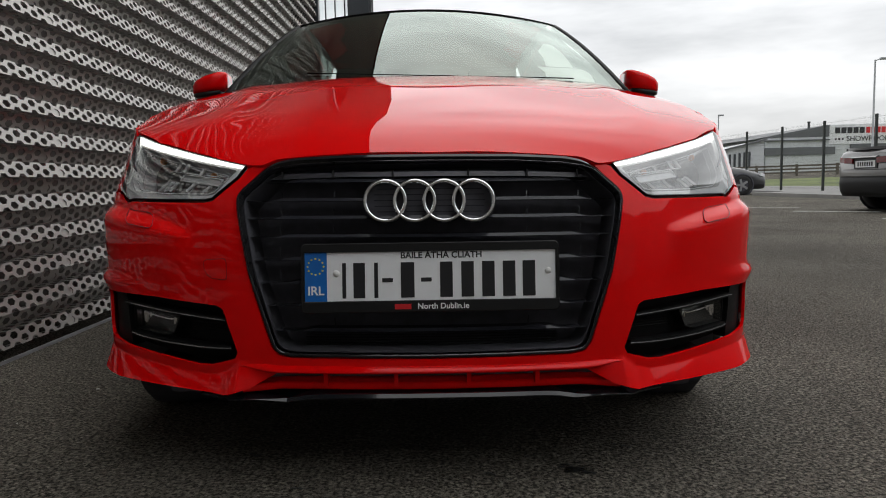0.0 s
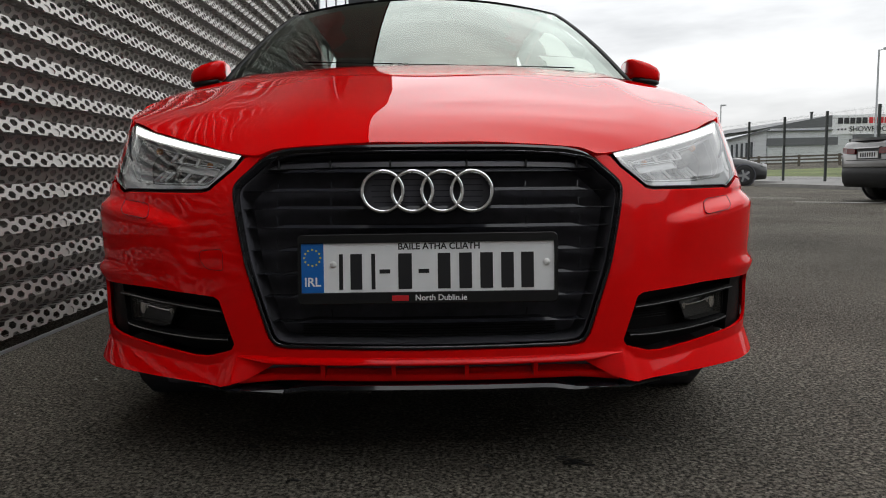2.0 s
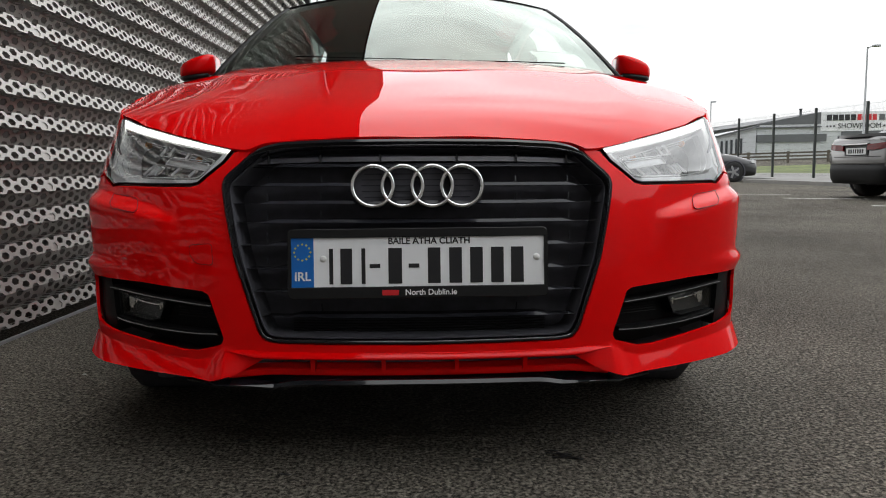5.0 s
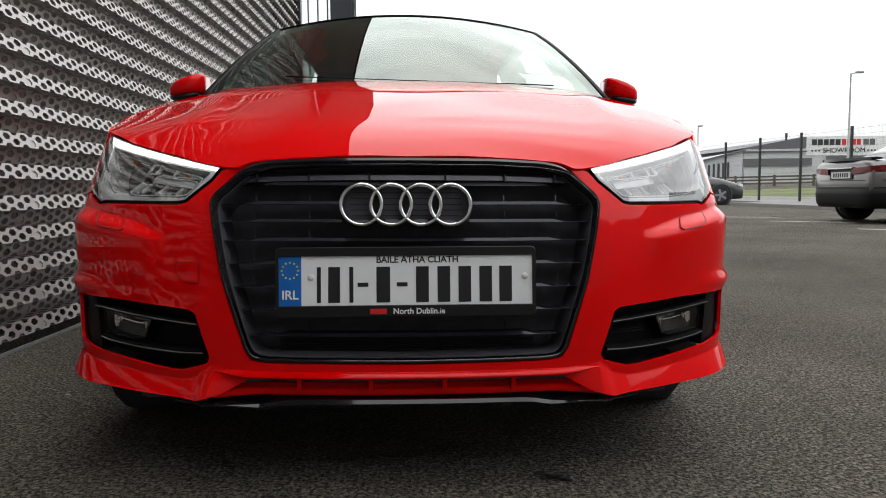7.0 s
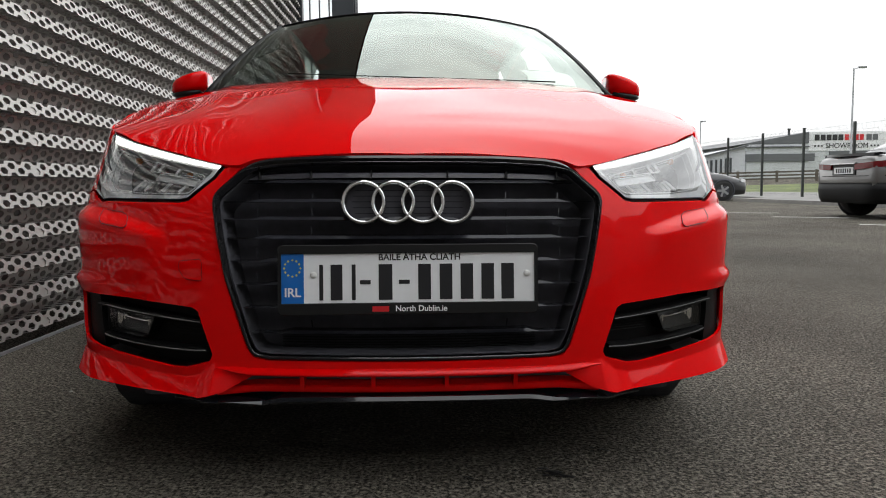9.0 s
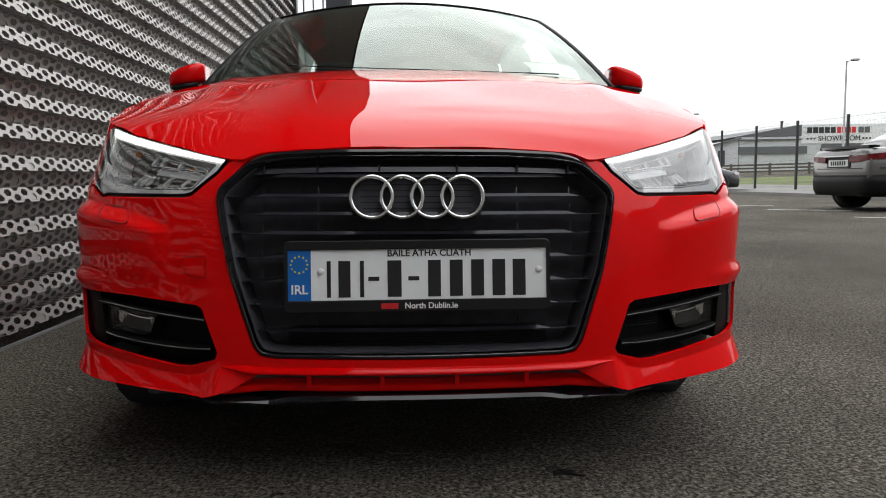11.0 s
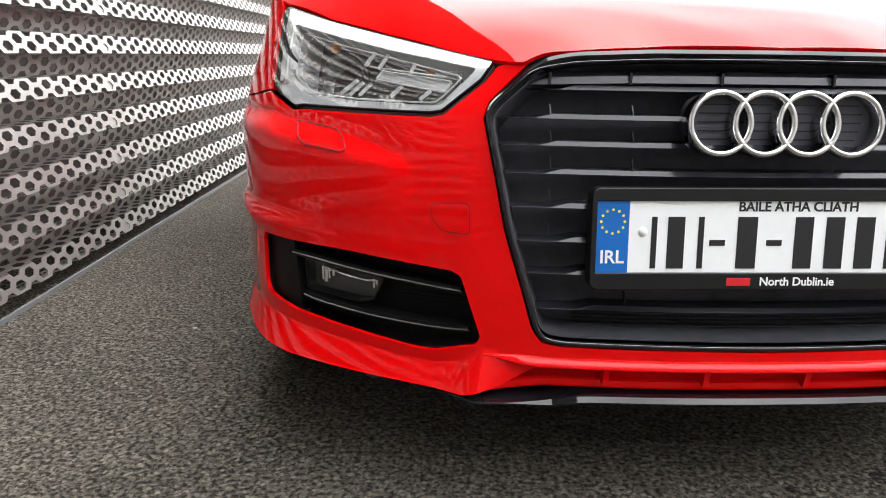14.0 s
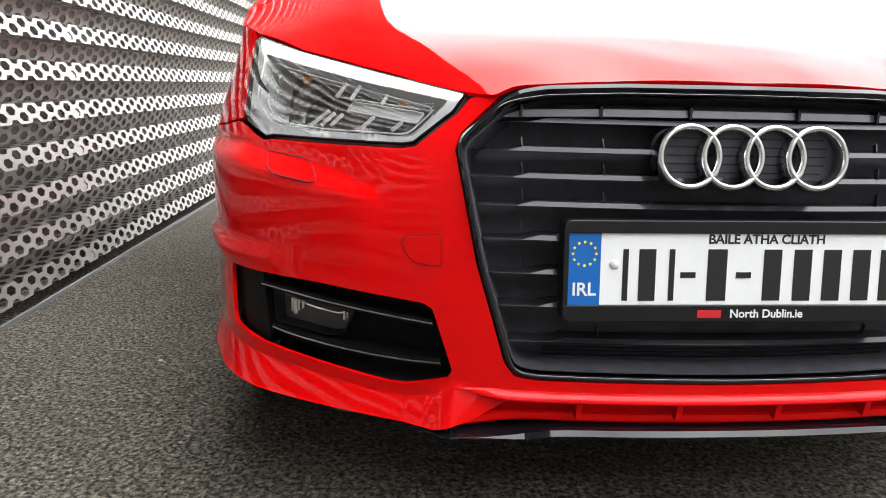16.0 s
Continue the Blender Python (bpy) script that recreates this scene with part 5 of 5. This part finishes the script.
slab("kerb", [(9.62, 20.6), (9.75, 19.5), (10.05, 15.2), (10.6, 8.0), (10.9, 2.0), (11.05, 2.0), (10.75, 8.0), (10.2, 15.2), (9.9, 19.5), (9.78, 20.6)], -0.05, 0.10, KERB, "pale concrete kerb", "kerb")
slab("pavement", [(9.78, 20.6), (9.9, 19.5), (10.2, 15.2), (10.75, 8.0), (11.05, 2.0), (18.5, 2.0), (18.0, 15.0), (17.5, 24.0), (16.0, 33.0), (11.3, 33.0), (11.1, 21.5)], -0.05, 0.09, PAVING, "grey pavement behind the kerb", "pavement")
yy = [2, 10, 18, 26, 33, 38, 44, 50, 56, 62, 70]
ribbon("grass_verge", [(18.2 if y < 30 else 10.0, y) for y in yy], [(48, y) for y in yy], 0.05, GRASS, "mown green grass verge", "grass")
for i, (a, b, w) in enumerate((((5.3, 13.25), (6.95, 12.32), 0.10), ((6.15, 10.95), (7.2, 10.15), 0.12), ((6.2, 8.5), (7.3, 7.6), 0.12), ((6.1, 15.1), (6.85, 14.75), 0.10))):
    a, b = Vector((*a, 0)), Vector((*b, 0))
    d = (b - a).normalized()
    n = Vector((-d.y, d.x, 0)) * w / 2
    link = link_mesh("road_marking", [a + n + Vector((0, 0, 0.004)), b + n + Vector((0, 0, 0.004)), b - n + Vector((0, 0, 0.004)), a - n + Vector((0, 0, 0.004))], [(0, 3, 2, 1)], PAINT)
    tagged(link, "worn white parking line on the asphalt", "road marking", "parking lines", kind="structure")

# ---- wire fence ----
fence = tagged(new("wire_fence"), "dark steel posts with thin wire mesh along the pavement", "fence")
FENCE = [(11.5, 28.4), (11.73, 26.0), (11.95, 23.62), (12.17, 21.27), (12.38, 18.9), (12.6, 16.5), (12.8, 14.1), (13.0, 11.7), (13.2, 9.3)]
for x, y in FENCE:
    part("post", box_bm((x - 0.034, y - 0.034, 0.05), (x + 0.034, y + 0.034, 2.30), 0.006), POST, fence)
for a, b in zip(FENCE, FENCE[1:]):
    for k in range(13):
        z = 0.18 + k * 0.17
        part("wire", tube_bm([(a[0], a[1], z), (b[0], b[1], z)], 0.0022, 4), WIRE, fence)
wires = bmesh.new()
for a, b in zip(FENCE, FENCE[1:]):
    for k in range(1, 46):
        t = k / 46
        x, y = a[0] + (b[0] - a[0]) * t, a[1] + (b[1] - a[1]) * t
        bmesh.ops.create_cube(wires, size=1, matrix=Matrix.Translation((x, y, 1.2)) @ Matrix.Diagonal((0.0014, 0.0014, 2.15, 1)))
tagged(part("wire_mesh", wires, WIRE, fence), kind="stuff")

# ---- timber rail fence ----
rail = tagged(new("timber_fence"), "low weathered timber post and rail fence on the grass", "fence")
pts = [(14 + 2.6 * k, 49 - 0.35 * k) for k in range(13)]
for x, y in pts:
    z = ground_height(x, y)
    part("post", box_bm((x - 0.07, y - 0.07, z - 0.1), (x + 0.07, y + 0.07, z + 0.78), 0.01), TIMBER, rail)
for a, b in zip(pts, pts[1:]):
    for h in (0.22, 0.45, 0.68):
        part("rail", sweep_bm([(a[0], a[1] - 0.08, ground_height(*a) + h), (b[0], b[1] - 0.08, ground_height(*b) + h)], [(-0.02, -0.07), (0.02, -0.07), (0.02, 0.05), (-0.02, 0.05)]), TIMBER, rail)


# ---- warehouse with showroom sign ----
house = tagged(new("warehouse"), "pale grey warehouse with dark band and showroom sign", "building")
Y = 60.0
part("wall", box_bm((33.0, Y, 0), (60.0, Y + 30, 4.75)), CLAD_PALE, house, "pale grey cladding")
part("wall", box_bm((27.6, Y - 0.5, 0), (33.0, Y + 20, 3.72)), CLAD_PALE, house)
bm = bmesh.new()
f0 = [bm.verts.new((x, Y - 6, z)) for x, z in ((21.2, 0), (25.0, 0), (25.0, 3.30), (21.2, 2.40))]
f1 = [bm.verts.new((v.co.x + 3, Y + 16, v.co.z)) for v in f0]
bm.faces.new(f0), bm.faces.new(f1[::-1])
for i in range(4):
    bm.faces.new((f0[i], f1[i], f1[(i + 1) % 4], f0[(i + 1) % 4]))
part("wall", bm, CLAD_PALE, house)
part("roof_edge", sweep_bm([(20.9, Y - 6.1, 2.36), (25.15, Y - 6.1, 3.36)], [(-0.15, -0.06), (0.15, -0.06), (0.15, 0.06), (-0.15, 0.06)]), CLAD_DARK, house)
for k in range(9):
    x = 33.0 + 3 * k
    part("cladding_rib", box_bm((x - 0.02, Y - 0.03, 0.9), (x + 0.02, Y, 4.7)), CLAD_PALE, house)
part("dark_band", box_bm((27.5, Y - 0.62, 2.22), (33.5, Y - 0.5, 2.87)), CLAD_DARK, house, "dark grey canopy band")
part("dark_band", box_bm((35.1, Y - 0.12, 2.38), (39.2, Y, 3.06)), CLAD_DARK, house)
bm = bmesh.new()
f0 = [bm.verts.new(p) for p in ((26.2, Y - 0.55, 3.58), (33.0, Y - 0.55, 4.72), (33.0, Y - 0.55, 3.74), (27.6, Y - 0.55, 3.74))]
f1 = [bm.verts.new((v.co.x, Y + 20, v.co.z)) for v in f0]
bm.faces.new(f0), bm.faces.new(f1[::-1])
for i in range(4):
    bm.faces.new((f0[i], f1[i], f1[(i + 1) % 4], f0[(i + 1) % 4]))
part("roof", bm, CLAD_DARK, house, "dark sloping roof")
part("gutter", box_bm((27.4, Y - 0.7, 3.42), (33.0, Y - 0.5, 3.52), 0.02), CLAD_DARK, house, "dark gutter")
flue = lathe_bm([(0.10, 4.3), (0.10, 4.95), (0.14, 4.96), (0.14, 5.05), (0.01, 5.06)], 10)
bmesh.ops.translate(flue, verts=flue.verts, vec=(31.4, Y - 0.2, 0))
part("flue", flue, CLAD_DARK, house, "short dark roof flue", True)
for k in range(7):
    x = 21.5 + 0.38 * k
    part("window", box_bm((x, Y - 6.06, 1.2), (x + 0.16, Y - 5.98, 2.15 + 0.045 * k)), DARK_FRAME, house)
# sign: brand word as plain bars, the plain word lettered
part("sign_board", box_bm((33.2, Y - 0.06, 3.1), (41.0, Y, 4.72)), SIGN_WHITE, house, "white sign board")
for x0, x1, mat in ((33.75, 36.35, INK), (36.4, 38.15, RED_INK), (38.3, 39.4, CLAD_DARK)):
    n = max(2, round((x1 - x0) / 0.5))
    for k in range(n):
        a = x0 + (x1 - x0) * k / n
        part("sign_bar", box_bm((a, Y - 0.1, 4.0), (a + (x1 - x0) / n - 0.1, Y - 0.05, 4.5)), mat, house)
text_mesh("sign_word", "SHOWROOM", 0.62, INK, Matrix.Translation((36.6, Y - 0.1, 3.52)) @ FACE, house, "black word on the sign", 0.01)
for x in (33.8, 34.1, 34.4, 38.75, 39.05, 39.35):
    part("sign_dot", box_bm((x - 0.07, Y - 0.1, 3.45), (x + 0.07, Y - 0.05, 3.59)), INK, house)


# ---- street lamps ----
def street_lamp(x, y, h, lean_head):
    z0 = ground_height(x, y)
    bm = lathe_bm([(0.11, 0), (0.10, 1.2), (0.065, 1.25), (0.045, h)], 12)
    bmesh.ops.translate(bm, verts=bm.verts, vec=(x, y, z0))
    pole = part("street_lamp", bm, GALV, None, "", True)
    part("lamp_arm", tube_bm([(x, y, z0 + h - 0.05), (x + 0.3 * lean_head, y, z0 + h + 0.05), (x + 0.6 * lean_head, y, z0 + h + 0.06)], 0.03, 6, up=(0, 1, 0)), GALV, pole)
    part("lamp_head", box_bm((x + 0.5 * lean_head - 0.22, y - 0.12, z0 + h + 0.0), (x + 0.5 * lean_head + 0.22, y + 0.12, z0 + h + 0.13), 0.04), GALV, pole, "flat grey lamp head")
    return tagged(pole, "tall grey steel street lamp", "street lamp", "street lamps")


street_lamp(24.98, 40.0, 6.9, 1)
street_lamp(23.75, 60.0, 5.0, 0.4)

# ---- building beyond the end of the wall ----
far = tagged(new("showroom_building"), "glazed showroom end with dark upright fins", "building")
part("glazing", box_bm((-12, 12.18, 0), (-1.67, 12.2, 5.6)), CLEAR_PANE, far, "clear glazing with the sky behind")
for x in (-2.37, -2.10, -1.92, -1.74):
    part("fin", box_bm((x - 0.009, 12.12, 0), (x + 0.009, 12.2, 5.6)), DARK_FRAME, far)
part("corner_frame", box_bm((-1.67, 12.0, 0), (-1.27, 12.6, 5.7), 0.01), DARK_FRAME, far, "dark corner frame")
for k in range(3):
    part("corner_fin", box_bm((-1.27, 12.04 + 0.2 * k, 0), (-1.235, 12.10 + 0.2 * k, 5.6)), DARK_FRAME, far)


# ---- parked cars across the yard ----
def parked_car(m, paint, length, lines, roof_lines, label, tail, front_lamp):
    """lines: (y, half width, sill, shoulder z); roof_lines: (y, half width, z) of the glass house; nose at y = 0."""
    body_e = empty("parked_car", m, label, "car", "cars parked across the yard")

    def loft(name, rows, mat, lab=""):
        bm = bmesh.new()
        rings = [[bm.verts.new(p) for p in r] for r in rows]
        k = len(rings[0])
        for a, b in zip(rings, rings[1:]):
            for i in range(k - 1):
                bm.faces.new((a[i], a[i + 1], b[i + 1], b[i]))
        bm.faces.new(rings[0]), bm.faces.new(rings[-1][::-1])
        return part(name, bm, mat, body_e, lab, True)

    dl = spline(lines, 5)
    rows = []
    for y, w, z0, z1 in dl:
        half = [(0.0, z1 + 0.02), (0.6 * w, z1 + 0.012), (0.88 * w, z1 - 0.02), (0.965 * w, z1 - 0.10), (w, 0.62 * z1 + 0.38 * z0), (0.985 * w, 0.35 * z1 + 0.65 * z0), (0.93 * w, z0 + 0.02), (0.85 * w, z0)]
        rows.append([(x, y, z) for x, z in half[::-1]] + [(-x, y, z) for x, z in half[1:]])
    loft("body", rows, paint)
    gl = spline(roof_lines, 5)
    rows, tops = [], []
    for y, w, z0, z1 in gl:
        wb = w * 1.18
        half = [(0.0, z1), (0.7 * w, z1 - 0.012), (w, z1 - 0.05), (w + (wb - w) * 0.5, (z0 + z1) / 2), (wb, z0)]
        rows.append([(x, y, z) for x, z in half[::-1]] + [(-x, y, z) for x, z in half[1:]])
        half = [(0.0, z1 + 0.008), (0.7 * w, z1 - 0.004), (1.01 * w, z1 - 0.045), (1.05 * w, z1 - 0.09)]
        tops.append([(x, y, z) for x, z in half[::-1]] + [(-x, y, z) for x, z in half[1:]])
    loft("glass_house", rows, GLOSS_BLACK, "dark windows")
    cut = len(tops) // 4
    loft("roof", tops[cut:-max(1, cut // 2)], paint)
    for y in (0.85, length - (0.82 if tail else 0.9)):
        for s in (1, -1):
            w = float(np.interp(y, dl[:, 0], dl[:, 1]))
            ty = lathe_bm([(0.20, -0.09), (0.29, -0.105), (0.312, -0.08), (0.312, 0.08), (0.29, 0.105), (0.20, 0.09)], 32, "x")
            bmesh.ops.translate(ty, verts=ty.verts, vec=(s * (w - 0.085), y, 0.312))
            t = part("wheel", ty, RUBBER, body_e, "", True)
            hub = lathe_bm([(0.001, 0.0), (0.2, -0.012), (0.21, -0.05)], 24, "x")
            for v in hub.verts:
                v.co = Vector((s * (w + 0.0 + v.co.x), y + v.co.y, 0.325 + v.co.z))
            part("rim", hub, MATT_BLACK, t)
            for k in range(5):
                a = 2 * math.pi * k / 5
                p0, p1 = Vector((s * (w + 0.006), y, 0.325)), Vector((s * (w + 0.002), y + 0.2 * math.cos(a), 0.325 + 0.2 * math.sin(a)))
                part("spoke", sweep_bm([p0, p1], [(-0.035, -0.008), (0.035, -0.008), (0.03, 0.008), (-0.03, 0.008)], up=(s, 0, 0)), ALLOY, t)
            ar = lathe_bm([(0.335, 0.0), (0.375, 0.012), (0.375, -0.02), (0.335, -0.03)], 28, "x")
            for v in ar.verts:
                v.co = Vector((s * (w - 0.02 + abs(v.co.x)), y + v.co.y, 0.335 + v.co.z))
            part("wheel_arch", ar, MATT_BLACK, body_e)
    return body_e


saloon_m = Matrix.Translation((11.5, 10.5, 0)) @ Matrix.Rotation(radians(92), 4, "Z")
saloon = parked_car(saloon_m, SILVER_PAINT, 4.46,
                    [(0.0, 0.62, 0.30, 0.62), (0.12, 0.78, 0.22, 0.70), (0.6, 0.87, 0.20, 0.80), (1.2, 0.895, 0.19, 0.92), (2.6, 0.90, 0.19, 0.95), (3.7, 0.885, 0.20, 1.02), (4.2, 0.85, 0.26, 1.03), (4.40, 0.80, 0.30, 1.02), (4.46, 0.74, 0.34, 0.96)],
                    [(1.25, 0.62, 0.92, 0.95), (1.9, 0.57, 0.94, 1.36), (2.4, 0.57, 0.95, 1.41), (3.1, 0.55, 0.97, 1.38), (3.6, 0.52, 1.0, 1.22), (3.95, 0.55, 1.02, 1.045)],
                    "silver-grey saloon car seen from behind, parked by the kerb", True, False)
part("boot_spoiler", sweep_bm([(x, 4.43 - 0.25 * x * x, 1.055) for x in np.linspace(-0.72, 0.72, 15)], [(-0.05, -0.03), (0.05, -0.022), (0.055, 0.008), (-0.05, 0.014)]), GLOSS_BLACK, saloon, "dark boot lip")
edge = [(0.89, 3.95), (0.865, 4.18), (0.80, 4.36), (0.66, 4.45), (0.35, 4.476), (0.0, 4.482)]
edge = spline(edge + [(-x, y) for x, y in edge[-2::-1]], 4)
part("rear_valance", sweep_bm([(x, y, 0.45) for x, y in edge], [(-0.2, -0.21), (-0.02, -0.20), (0.020, -0.12), (0.036, 0.02), (0.026, 0.135), (-0.2, 0.135)]), FOG_BLACK, saloon, "black lower rear bumper", True)
part("valance_trim", sweep_bm([(x, y, 0.592) for x, y in edge], [(-0.05, -0.008), (0.030, -0.008), (0.033, 0.006), (-0.05, 0.008)]), SILVER_PAINT, saloon, "pale line over the lower bumper")
part("bumper_seam", sweep_bm([(x, y, 0.70) for x, y in edge[3:-3]], [(-0.02, -0.006), (0.004, -0.006), (0.004, 0.006), (-0.02, 0.006)]), GLOSS_BLACK, saloon)
part("plate_recess", box_bm((-0.31, 4.44, 0.715), (0.31, 4.476, 0.885), 0.008), SATIN_BLACK, saloon)
part("boot_lip", sweep_bm([(x, 4.475, 0.905) for x in np.linspace(0.33, -0.33, 7)], [(-0.04, -0.012), (0.03, -0.018), (0.04, -0.008), (0.02, 0.012), (-0.04, 0.02)]), SILVER_PAINT, saloon)
for s in (1, -1):
    bm = sweep_bm([(s * 0.32, 4.478, 0.85), (s * 0.55, 4.472, 0.86), (s * 0.72, 4.44, 0.875), (s * 0.81, 4.36, 0.885), (s * 0.865, 4.18, 0.90)], [(-0.02, -0.048), (0.02, -0.048), (0.02, 0.048), (-0.02, 0.048)])
    part("tail_lamp", bm, TAIL_RED, saloon, "red tail lamp")
part("number_plate", box_bm((-0.26, 4.47, 0.735), (0.26, 4.480, 0.845), 0.003), PLATE_WHITE, saloon, "white number plate")
for k in range(7):
    part("plate_bar", box_bm((-0.2 + 0.06 * k, 4.479, 0.755), (-0.165 + 0.06 * k, 4.483, 0.825)), INK, saloon)

dark_m = Matrix.Translation((10.5, 22.2, 0)) @ Matrix.Rotation(radians(88), 4, "Z")
dark = parked_car(dark_m, DARK_PAINT, 4.37,
                  [(0.0, 0.60, 0.25, 0.58), (0.10, 0.74, 0.20, 0.66), (0.5, 0.87, 0.18, 0.78), (1.1, 0.90, 0.18, 0.90), (2.5, 0.90, 0.18, 0.95), (3.8, 0.88, 0.20, 1.0), (4.25, 0.82, 0.28, 1.0), (4.37, 0.76, 0.34, 0.9)],
                  [(1.1, 0.62, 0.90, 0.93), (1.8, 0.57, 0.93, 1.36), (2.4, 0.57, 0.95, 1.44), (3.4, 0.55, 0.98, 1.40), (4.0, 0.52, 1.0, 1.20), (4.25, 0.5, 1.0, 1.02)],
                  "black hatchback car parked by the kerb", False, True)
for s in (1, -1):
    part("headlamp", sweep_bm([(s * 0.50, 0.02, 0.60), (s * 0.66, 0.07, 0.625), (s * 0.80, 0.24, 0.665)], [(-0.02, -0.05), (0.02, -0.05), (0.02, 0.045), (-0.02, 0.045)]), SILVER, dark, "pale headlamp")
